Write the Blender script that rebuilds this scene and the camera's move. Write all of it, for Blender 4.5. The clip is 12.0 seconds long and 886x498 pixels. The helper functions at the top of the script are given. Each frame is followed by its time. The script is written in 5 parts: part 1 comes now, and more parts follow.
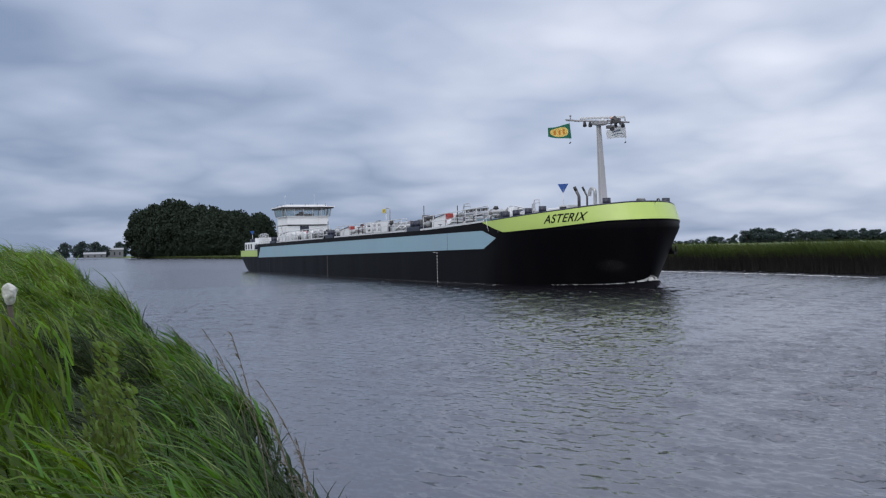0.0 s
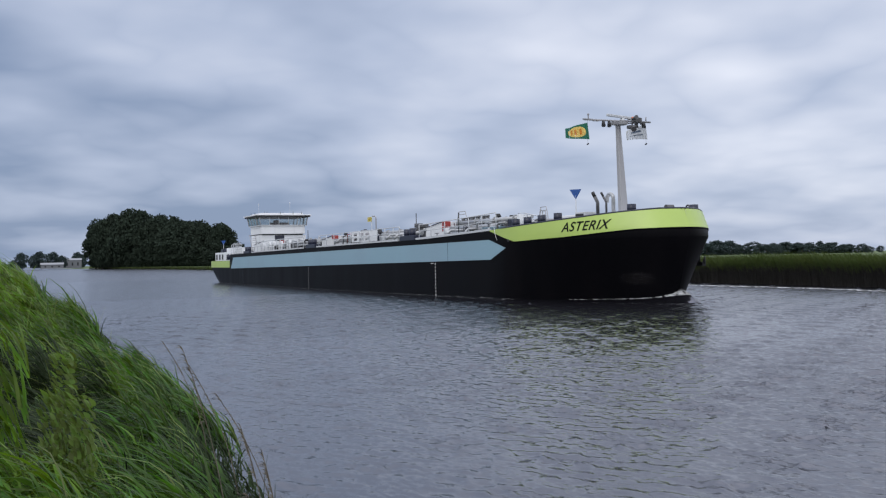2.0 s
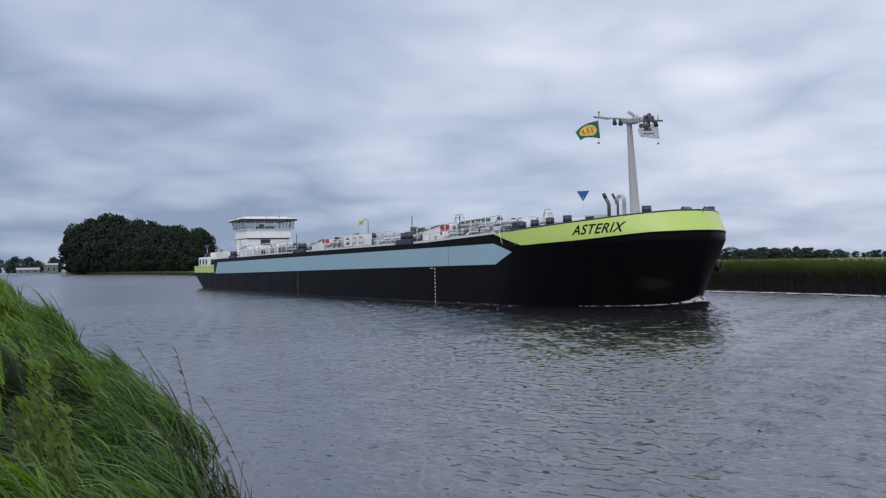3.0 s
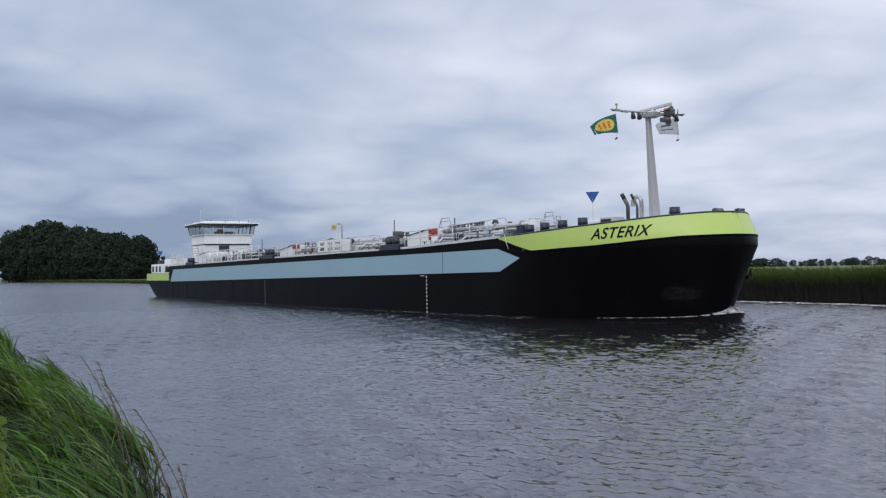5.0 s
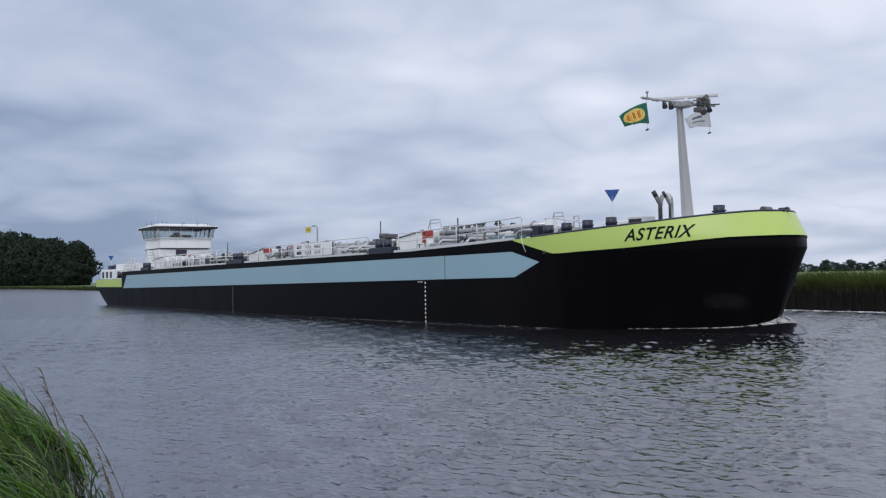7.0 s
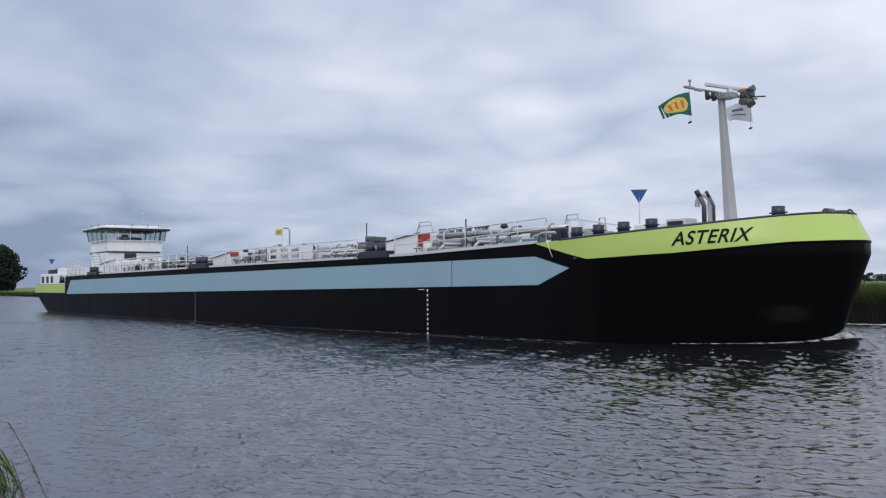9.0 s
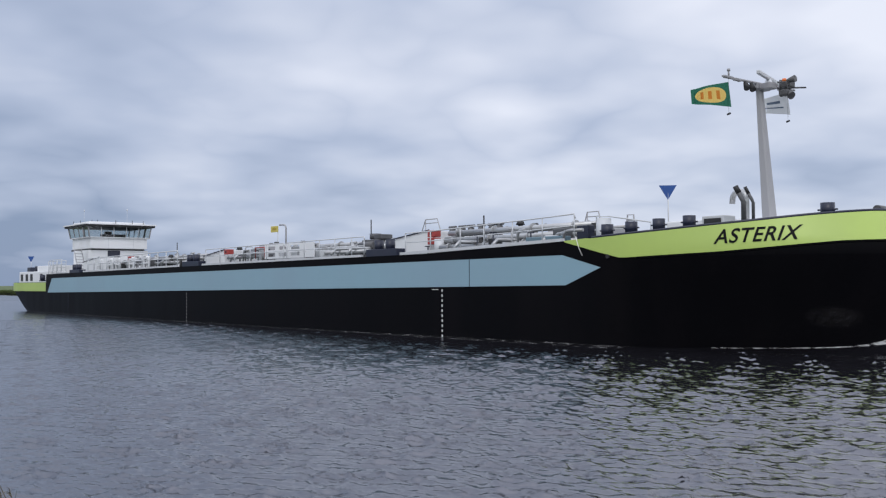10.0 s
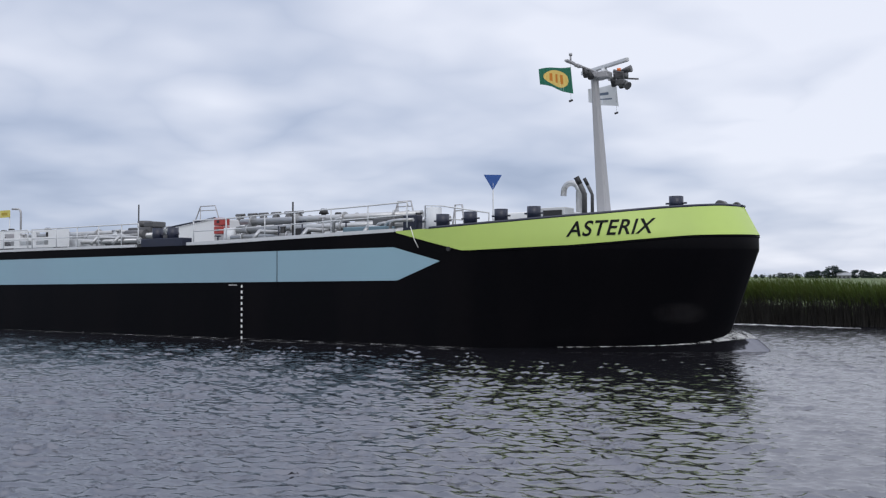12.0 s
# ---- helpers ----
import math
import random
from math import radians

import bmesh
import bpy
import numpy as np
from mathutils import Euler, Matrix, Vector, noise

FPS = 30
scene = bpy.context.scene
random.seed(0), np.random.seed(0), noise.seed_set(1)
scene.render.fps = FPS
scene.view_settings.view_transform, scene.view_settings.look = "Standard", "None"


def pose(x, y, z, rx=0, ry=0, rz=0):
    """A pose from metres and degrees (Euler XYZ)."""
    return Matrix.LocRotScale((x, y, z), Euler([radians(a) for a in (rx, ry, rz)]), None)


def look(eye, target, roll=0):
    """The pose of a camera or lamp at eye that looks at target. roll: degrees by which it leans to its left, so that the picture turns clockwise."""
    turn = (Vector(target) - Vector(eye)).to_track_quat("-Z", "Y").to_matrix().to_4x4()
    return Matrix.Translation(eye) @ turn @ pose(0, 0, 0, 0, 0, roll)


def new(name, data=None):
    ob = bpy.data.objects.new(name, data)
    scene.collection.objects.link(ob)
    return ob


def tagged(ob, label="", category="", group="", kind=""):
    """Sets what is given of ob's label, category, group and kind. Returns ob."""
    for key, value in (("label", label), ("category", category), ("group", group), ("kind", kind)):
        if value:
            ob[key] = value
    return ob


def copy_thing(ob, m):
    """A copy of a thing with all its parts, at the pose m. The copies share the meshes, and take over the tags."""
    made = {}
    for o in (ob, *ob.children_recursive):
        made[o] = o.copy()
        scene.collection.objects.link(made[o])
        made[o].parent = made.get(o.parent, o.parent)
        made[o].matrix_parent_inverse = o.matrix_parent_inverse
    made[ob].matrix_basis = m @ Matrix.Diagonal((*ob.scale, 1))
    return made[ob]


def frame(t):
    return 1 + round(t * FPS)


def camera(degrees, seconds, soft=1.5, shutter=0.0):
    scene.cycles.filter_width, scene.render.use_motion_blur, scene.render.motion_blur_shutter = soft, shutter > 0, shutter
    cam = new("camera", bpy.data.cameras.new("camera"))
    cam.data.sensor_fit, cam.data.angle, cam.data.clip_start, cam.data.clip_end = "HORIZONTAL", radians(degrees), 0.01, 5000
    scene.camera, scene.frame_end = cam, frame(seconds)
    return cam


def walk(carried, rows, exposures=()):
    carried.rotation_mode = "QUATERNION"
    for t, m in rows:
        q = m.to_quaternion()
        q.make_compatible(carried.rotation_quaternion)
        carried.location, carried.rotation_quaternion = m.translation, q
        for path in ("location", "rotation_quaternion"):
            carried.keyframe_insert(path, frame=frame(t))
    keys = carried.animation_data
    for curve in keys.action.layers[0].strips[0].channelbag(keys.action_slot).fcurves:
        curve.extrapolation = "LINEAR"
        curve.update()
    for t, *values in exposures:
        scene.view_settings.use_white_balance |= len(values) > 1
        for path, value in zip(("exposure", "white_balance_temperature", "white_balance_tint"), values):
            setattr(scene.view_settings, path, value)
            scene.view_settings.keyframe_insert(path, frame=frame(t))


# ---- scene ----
cam = camera(49.76, 12.0, soft=1.25)
walk(cam, [
    (0, pose(0, 0, 2.214, 89.95, 1.30, 66.37)),
    (0.5, pose(0, 0, 2.214, 89.94, 1.23, 65.95)),
    (1, pose(0, 0, 2.214, 90.10, 1.21, 65.37)),
    (1.5, pose(0, 0, 2.214, 90.36, 1.19, 64.75)),
    (2, pose(0, 0, 2.214, 90.59, 1.12, 64.15)),
    (2.5, pose(0, 0, 2.214, 90.75, 1.09, 63.52)),
    (3, pose(0, 0, 2.214, 90.87, 1.11, 62.92)),
    (5, pose(0, 0, 2.214, 91.30, 1.02, 59.67)),
    (5.5, pose(0, 0, 2.214, 91.39, 1.06, 58.90)),
    (6, pose(0, 0, 2.214, 91.49, 1.04, 58.13)),
    (6.5, pose(0, 0, 2.214, 91.58, 1.00, 57.27)),
    (7, pose(0, 0, 2.214, 91.63, 0.99, 56.28)),
    (9, pose(0, 0, 2.214, 92.06, 0.56, 52.38)),
    (9.5, pose(0, 0, 2.214, 92.08, 0.44, 51.70)),
    (10, pose(0, 0, 2.214, 92.05, 0.31, 50.90)),
    (10.5, pose(0, 0, 2.214, 91.98, 0.31, 49.39)),
    (11, pose(0, 0, 2.214, 91.92, 0.34, 46.35)),
    (11.5, pose(0, 0, 2.214, 91.83, 0.30, 40.84)),
    (12, pose(0, 0, 2.214, 91.70, 0.15, 33.52)),
])

# ---- world, sun ----
world = bpy.data.worlds.new("overcast_sky")
scene.world = world
world.use_nodes = True
wn, wl = world.node_tree.nodes, world.node_tree.links
wn.clear()


def wnode(kind, **kw):
    n = wn.new(kind)
    for k, v in kw.items():
        if k == "operation":
            n.operation = v
        elif k == "sky_type":
            n.sky_type = v
    return n


def wmath(op, a, b):
    n = wnode("ShaderNodeMath", operation=op)
    for i, v in enumerate((a, b)):
        if isinstance(v, (int, float)):
            n.inputs[i].default_value = v
        else:
            wl.new(v, n.inputs[i])
    return n.outputs[0]


SUN_EL, SUN_AZ = radians(48), radians(150)
sky = wnode("ShaderNodeTexSky", sky_type="NISHITA")
sky.sun_disc, sky.sun_elevation, sky.sun_rotation = False, SUN_EL, SUN_AZ
bg_sky = wnode("ShaderNodeBackground")
bg_sky.inputs[1].default_value = 0.10
wl.new(sky.outputs[0], bg_sky.inputs[0])
wtc = wnode("ShaderNodeTexCoord")
wsep = wnode("ShaderNodeSeparateXYZ")
wl.new(wtc.outputs["Generated"], wsep.inputs[0])
wz = wmath("ADD", wmath("MAXIMUM", wsep.outputs[2], 0.0), 0.2)
wcomb = wnode("ShaderNodeCombineXYZ")
wl.new(wmath("DIVIDE", wsep.outputs[0], wz), wcomb.inputs[0])
wl.new(wmath("DIVIDE", wsep.outputs[1], wz), wcomb.inputs[1])


def cloud_layer(scale, detail, rough, rot, stretch, offset, distort=0.3):
    mp = wnode("ShaderNodeMapping")
    mp.inputs["Rotation"].default_value = (0, 0, radians(rot))
    mp.inputs["Scale"].default_value = (stretch[0], stretch[1], 1)
    mp.inputs["Location"].default_value = (offset, offset * 0.7, offset * 0.3)
    wl.new(wcomb.outputs[0], mp.inputs[0])
    nz = wnode("ShaderNodeTexNoise")
    nz.inputs["Scale"].default_value, nz.inputs["Detail"].default_value = scale, detail
    nz.inputs["Roughness"].default_value, nz.inputs["Distortion"].default_value = rough, distort
    wl.new(mp.outputs[0], nz.inputs["Vector"])
    return nz.outputs["Fac"]


c_big = cloud_layer(0.6, 3, 0.45, 35, (1.0, 0.8), 3.1, 0.1)
c_mid = cloud_layer(1.7, 3, 0.42, 60, (1.0, 1.0), 7.7, 0.0)
c_fine = cloud_layer(4.2, 3, 0.5, 20, (1.0, 1.0), 1.3, 0.0)
# brighter cloud towards the hidden sun, bluer and darker down the canal
away = wmath("ADD", wmath("MULTIPLY", wsep.outputs[0], 0.42), 0.125)
c_puff = wmath("SUBTRACT", wmath("ABSOLUTE", wmath("SUBTRACT", cloud_layer(2.2, 3, 0.4, 25, (1.0, 1.0), 5.3, 0.0), 0.5), 0.0), 0.075)
c_sum = wmath("ADD", wmath("ADD", wmath("MULTIPLY", c_puff, 0.5), wmath("ADD", wmath("ADD", wmath("MULTIPLY", c_big, 0.45), 0.225), wmath("ADD", wmath("ADD", wmath("MULTIPLY", c_mid, 0.48), 0.04), wmath("SUBTRACT", wmath("MULTIPLY", c_fine, 0.07), 0.035)))), away)
# a little duller low over the horizon, lighter higher up
c_sum = wmath("ADD", wmath("SUBTRACT", c_sum, wmath("MULTIPLY", wmath("MAXIMUM", wmath("SUBTRACT", 0.11, wsep.outputs[2]), 0.0), 0.3)), wmath("MULTIPLY", wmath("MAXIMUM", wmath("SUBTRACT", wsep.outputs[2], 0.12), 0.0), 0.3))
ramp = wnode("ShaderNodeValToRGB")
ramp.color_ramp.elements[0].position, ramp.color_ramp.elements[0].color = 0.34, (0.25, 0.325, 0.485, 1)
ramp.color_ramp.elements[1].position, ramp.color_ramp.elements[1].color = 0.82, (0.85, 0.885, 1.0, 1)
mid_stop = ramp.color_ramp.elements.new(0.54)
mid_stop.color = (0.475, 0.545, 0.71, 1)
wl.new(c_sum, ramp.inputs[0])
bg_cloud = wnode("ShaderNodeBackground")
# an overcast sky is brighter overhead than at the horizon
wl.new(wmath("ADD", 1.0, wmath("MULTIPLY", wmath("MAXIMUM", wmath("SUBTRACT", wsep.outputs[2], 0.27), 0.0), 1.0)), bg_cloud.inputs[1])
wl.new(ramp.outputs[0], bg_cloud.inputs[0])
wmix = wnode("ShaderNodeMixShader")
wmix.inputs[0].default_value = 0.93
wl.new(bg_sky.outputs[0], wmix.inputs[1])
wl.new(bg_cloud.outputs[0], wmix.inputs[2])
wout = wnode("ShaderNodeOutputWorld")
wl.new(wmix.outputs[0], wout.inputs[0])

sun = new("sun", bpy.data.lights.new("sun", "SUN"))
sun.data.energy, sun.data.angle, sun.data.color = 0.7, radians(25), (1.0, 0.96, 0.9)
sun.matrix_world = look((0, 0, 50), (-50 * math.cos(SUN_EL) * math.sin(SUN_AZ) * 0.9 - 8, 50 * math.cos(SUN_EL) * 0.9, 50 - 50 * math.sin(SUN_EL)))


# ---- materials ----
def material(name, base, rough=0.5, metal=0.0, vary=0.12, grain=30.0, stain=1.5, bump=0.0, dirt=None, dirt_amount=0.0, spec=0.5, streak=False, island=0.0):
    """Painted or natural surface: fine grain and large stains in the colour, some relief."""
    m = bpy.data.materials.new(name)
    m.use_nodes = True
    n, l = m.node_tree.nodes, m.node_tree.links
    b = n["Principled BSDF"]
    tc = n.new("ShaderNodeTexCoord")
    n1 = n.new("ShaderNodeTexNoise")
    n1.inputs["Scale"].default_value, n1.inputs["Detail"].default_value = grain, 6
    n2 = n.new("ShaderNodeTexNoise")
    n2.inputs["Scale"].default_value, n2.inputs["Detail"].default_value = stain, 5
    l.new(tc.outputs["Object"], n1.inputs["Vector"])
    mp = n.new("ShaderNodeMapping")
    mp.inputs["Scale"].default_value = (1, 1, 0.12) if streak else (1, 1, 1)
    l.new(tc.outputs["Object"], mp.inputs[0])
    l.new(mp.outputs[0], n2.inputs["Vector"])
    mix = n.new("ShaderNodeMix")
    mix.data_type, mix.blend_type = "RGBA", "MIX"
    mix.inputs["A"].default_value = (*[max(0, c * (1 - vary)) for c in base], 1)
    mix.inputs["B"].default_value = (*[min(1, c * (1 + vary)) for c in base], 1)
    l.new(n1.outputs["Fac"], mix.inputs["Factor"])
    out = mix.outputs["Result"]
    if dirt:
        rp = n.new("ShaderNodeMapRange")
        rp.inputs["From Min"].default_value, rp.inputs["From Max"].default_value = 0.45, 0.75
        rp.inputs["To Max"].default_value = dirt_amount
        l.new(n2.outputs["Fac"], rp.inputs["Value"])
        mx = n.new("ShaderNodeMix")
        mx.data_type = "RGBA"
        l.new(rp.outputs[0], mx.inputs["Factor"])
        l.new(out, mx.inputs["A"])
        mx.inputs["B"].default_value = (*dirt, 1)
        out = mx.outputs["Result"]
    if island:
        g = n.new("ShaderNodeNewGeometry")
        hs = n.new("ShaderNodeHueSaturation")
        mr = n.new("ShaderNodeMapRange")
        mr.inputs["To Min"].default_value, mr.inputs["To Max"].default_value = 1 - island, 1 + island
        l.new(g.outputs["Random Per Island"], mr.inputs["Value"])
        l.new(mr.outputs[0], hs.inputs["Value"])
        mr2 = n.new("ShaderNodeMapRange")
        mr2.inputs["To Min"].default_value, mr2.inputs["To Max"].default_value = 0.475, 0.515
        l.new(g.outputs["Random Per Island"], mr2.inputs["Value"])
        l.new(mr2.outputs[0], hs.inputs["Hue"])
        l.new(out, hs.inputs["Color"])
        out = hs.outputs["Color"]
    l.new(out, b.inputs["Base Color"])
    rr = n.new("ShaderNodeMapRange")
    rr.inputs["To Min"].default_value, rr.inputs["To Max"].default_value = max(0.02, rough - 0.1), min(1, rough + 0.1)
    l.new(n2.outputs["Fac"], rr.inputs["Value"])
    l.new(rr.outputs[0], b.inputs["Roughness"])
    b.inputs["Metallic"].default_value = metal
    b.inputs["Specular IOR Level"].default_value = spec
    if bump:
        bp = n.new("ShaderNodeBump")
        bp.inputs["Distance"].default_value, bp.inputs["Strength"].default_value = bump, 0.6
        l.new(n1.outputs["Fac"], bp.inputs["Height"])
        l.new(bp.outputs[0], b.inputs["Normal"])
    return m


M_HULL = material("hull_black", (0.0030, 0.0030, 0.004), 0.45, vary=0.3, grain=8, stain=0.6, dirt=(0.0085, 0.007, 0.008), dirt_amount=0.4, streak=True, spec=0.045)
M_NAVY = material("navy_paint", (0.010, 0.014, 0.034), 0.4, vary=0.2, stain=0.8, dirt=(0.05, 0.05, 0.06), dirt_amount=0.3)
M_STRIP = material("grey_blue_paint", (0.235, 0.375, 0.445), 0.38, vary=0.03, grain=2, stain=0.12, dirt=(0.235, 0.325, 0.40), dirt_amount=0.6, streak=True)
M_LIME = material("lime_paint", (0.41, 0.545, 0.125), 0.36, vary=0.03, grain=3, stain=0.5, dirt=(0.36, 0.47, 0.13), dirt_amount=0.5, streak=True)
M_WHITE = material("white_paint", (0.74, 0.75, 0.76), 0.4, vary=0.05, stain=0.9, dirt=(0.64, 0.64, 0.63), dirt_amount=0.35, streak=True)
M_GREYW = material("pale_grey_paint", (0.56, 0.58, 0.60), 0.45, vary=0.08, stain=1.2, dirt=(0.45, 0.45, 0.44), dirt_amount=0.5)
M_STEEL = material("steel_pipe", (0.40, 0.41, 0.42), 0.35, metal=0.55, vary=0.12, stain=2.0, dirt=(0.30, 0.28, 0.26), dirt_amount=0.5)
M_MAST = material("mast_grey", (0.34, 0.34, 0.355), 0.5, vary=0.05, stain=0.8, dirt=(0.24, 0.24, 0.24), dirt_amount=0.3, streak=True)
M_SOOT = material("sooty_steel", (0.10, 0.10, 0.105), 0.5, metal=0.2, vary=0.2, stain=2.0, dirt=(0.05, 0.05, 0.05), dirt_amount=0.6)
M_DARK = material("dark_rubber", (0.02, 0.02, 0.022), 0.6, vary=0.2)
M_RED = material("red_paint", (0.36, 0.05, 0.045), 0.45, vary=0.1, stain=2, dirt=(0.35, 0.05, 0.03), dirt_amount=0.4)
M_ORANGE = material("orange_plastic", (0.75, 0.17, 0.03), 0.4, vary=0.08)
M_BLUE = material("blue_sign", (0.014, 0.07, 0.27), 0.45, vary=0.08)
M_YELLOW = material("yellow_sign", (0.52, 0.44, 0.10), 0.5, vary=0.06)
M_DECK = material("deck_paint", (0.115, 0.135, 0.14), 0.6, vary=0.12, stain=0.6, dirt=(0.2, 0.2, 0.19), dirt_amount=0.6)
M_BLACK = material("black_lettering", (0.005, 0.006, 0.006), 0.5, vary=0.1, spec=0.1)
M_TICK = material("white_marks", (0.72, 0.72, 0.70), 0.5, vary=0.08)
M_DIMTICK = material("distance_dimmed_marks", (0.22, 0.22, 0.22), 0.6, vary=0.3, grain=40)
M_REED = material("reed_green", (0.090, 0.170, 0.010), 0.45, vary=0.2, grain=9, stain=1.1, dirt=(0.022, 0.066, 0.016), dirt_amount=1.0, island=0.55, spec=0.22)
M_EDGEREED = material("darker_edge_reed", (0.050, 0.118, 0.011), 0.4, vary=0.25, grain=9, stain=1.6, dirt=(0.020, 0.050, 0.012), dirt_amount=0.9, island=0.6, spec=0.22)
# near-black leaf colour with the shade of hollow and gaps painted in
M_SHADELEAF = material("shade_dark_leaf", (0.016, 0.030, 0.008), 0.7, vary=0.2, grain=9, island=0.35, spec=0.2)
M_PALE = material("pale_grass", (0.15, 0.21, 0.05), 0.55, vary=0.2, grain=10, island=0.35)
M_WEED = material("weed_leaf", (0.105, 0.17, 0.025), 0.6, vary=0.25, grain=10, island=0.4)
M_PLUME = material("reed_plume", (0.11, 0.095, 0.07), 0.8, vary=0.3, island=0.3)
M_FARREED = material("far_reed", (0.052, 0.078, 0.023), 0.8, vary=0.15, grain=3, stain=0.25, dirt=(0.066, 0.080, 0.026), dirt_amount=0.5, island=0.15, spec=0.2)
M_SHADESTEM = material("shade_dark_stems", (0.010, 0.009, 0.007), 0.9, vary=0.3, grain=3, island=0.3)
M_GRASS = material("meadow", (0.075, 0.108, 0.032), 0.85, vary=0.2, grain=1.5, stain=0.03, bump=0.05, dirt=(0.11, 0.145, 0.045), dirt_amount=0.6)
M_LEAF = material("tree_leaf", (0.026, 0.038, 0.027), 0.9, vary=0.15, grain=0.8, stain=0.1, dirt=(0.036, 0.048, 0.032), dirt_amount=0.6, island=0.1, spec=0.1)
M_HAZELEAF = material("hazed_far_leaf", (0.045, 0.064, 0.062), 0.9, vary=0.15, grain=0.8, stain=0.1, dirt=(0.055, 0.075, 0.07), dirt_amount=0.6, island=0.1, spec=0.1)
M_BARK = material("bark", (0.06, 0.05, 0.04), 0.9, vary=0.3, grain=5, bump=0.02)
M_BRICK = material("far_wall", (0.17, 0.18, 0.19), 0.8, vary=0.08)
M_ROOF = material("far_roof", (0.26, 0.27, 0.29), 0.7, vary=0.1)
M_STONE = material("weathered_post", (0.50, 0.51, 0.48), 0.8, vary=0.25, grain=40, stain=16, bump=0.01, dirt=(0.10, 0.12, 0.06), dirt_amount=0.9)


def leafy(m, share, tint):
    """Mixes light shining through thin leaves into a leaf material."""
    n, l = m.node_tree.nodes, m.node_tree.links
    b = n["Principled BSDF"]
    src = b.inputs["Base Color"].links[0].from_socket
    mul, tr, mx = n.new("ShaderNodeMix"), n.new("ShaderNodeBsdfTranslucent"), n.new("ShaderNodeMixShader")
    mul.data_type, mul.blend_type = "RGBA", "MULTIPLY"
    mul.inputs["Factor"].default_value = 1.0
    mul.inputs["B"].default_value = (*tint, 1)
    l.new(src, mul.inputs["A"])
    l.new(mul.outputs["Result"], tr.inputs[0])
    mx.inputs[0].default_value = share
    l.new(b.outputs[0], mx.inputs[1])
    l.new(tr.outputs[0], mx.inputs[2])
    l.new(mx.outputs[0], n["Material Output"].inputs[0])
    return m


for leaf_ in (M_REED, M_EDGEREED, M_PALE, M_WEED, M_FARREED):
    leafy(leaf_, 0.4, (1.3, 1.25, 0.7))


def glass_material():
    m = bpy.data.materials.new("window_glass")
    m.use_nodes = True
    n, l = m.node_tree.nodes, m.node_tree.links
    n.clear()
    clear, gloss, mx, out = n.new("ShaderNodeBsdfTransparent"), n.new("ShaderNodeBsdfGlossy"), n.new("ShaderNodeMixShader"), n.new("ShaderNodeOutputMaterial")
    clear.inputs[0].default_value = (0.84, 0.90, 0.90, 1)
    gloss.inputs["Roughness"].default_value = 0.03
    mx.inputs[0].default_value = 0.2
    l.new(clear.outputs[0], mx.inputs[1])
    l.new(gloss.outputs[0], mx.inputs[2])
    l.new(mx.outputs[0], out.inputs[0])
    return m


M_GLASS = glass_material()


def foam_material(name, low, high, most):
    m = bpy.data.materials.new(name)
    m.use_nodes = True
    n, l = m.node_tree.nodes, m.node_tree.links
    b = n["Principled BSDF"]
    tc, nz, rp = n.new("ShaderNodeTexCoord"), n.new("ShaderNodeTexNoise"), n.new("ShaderNodeMapRange")
    mp = n.new("ShaderNodeMapping")
    mp.inputs["Scale"].default_value = (1, 3, 1)
    nz.inputs["Scale"].default_value, nz.inputs["Detail"].default_value = 2.2, 9
    nz.inputs["Roughness"].default_value = 0.7
    l.new(tc.outputs["Object"], mp.inputs[0])
    l.new(mp.outputs[0], nz.inputs["Vector"])
    rp.inputs["From Min"].default_value, rp.inputs["From Max"].default_value = low, high
    rp.inputs["To Max"].default_value = most
    l.new(nz.outputs["Fac"], rp.inputs["Value"])
    l.new(rp.outputs[0], b.inputs["Alpha"])
    b.inputs["Base Color"].default_value = (0.62, 0.63, 0.63, 1)
    b.inputs["Roughness"].default_value = 0.8
    return m


M_FOAM = foam_material("foam", 0.52, 0.75, 0.6)
M_CREST = foam_material("crest_foam_glint", 0.40, 0.60, 0.85)
M_PALEPATCH = foam_material("pale_hull_patch", 0.3, 0.8, 0.13)
M_PALEPATCH.node_tree.nodes["Principled BSDF"].inputs["Base Color"].default_value = (0.06, 0.056, 0.058, 1)


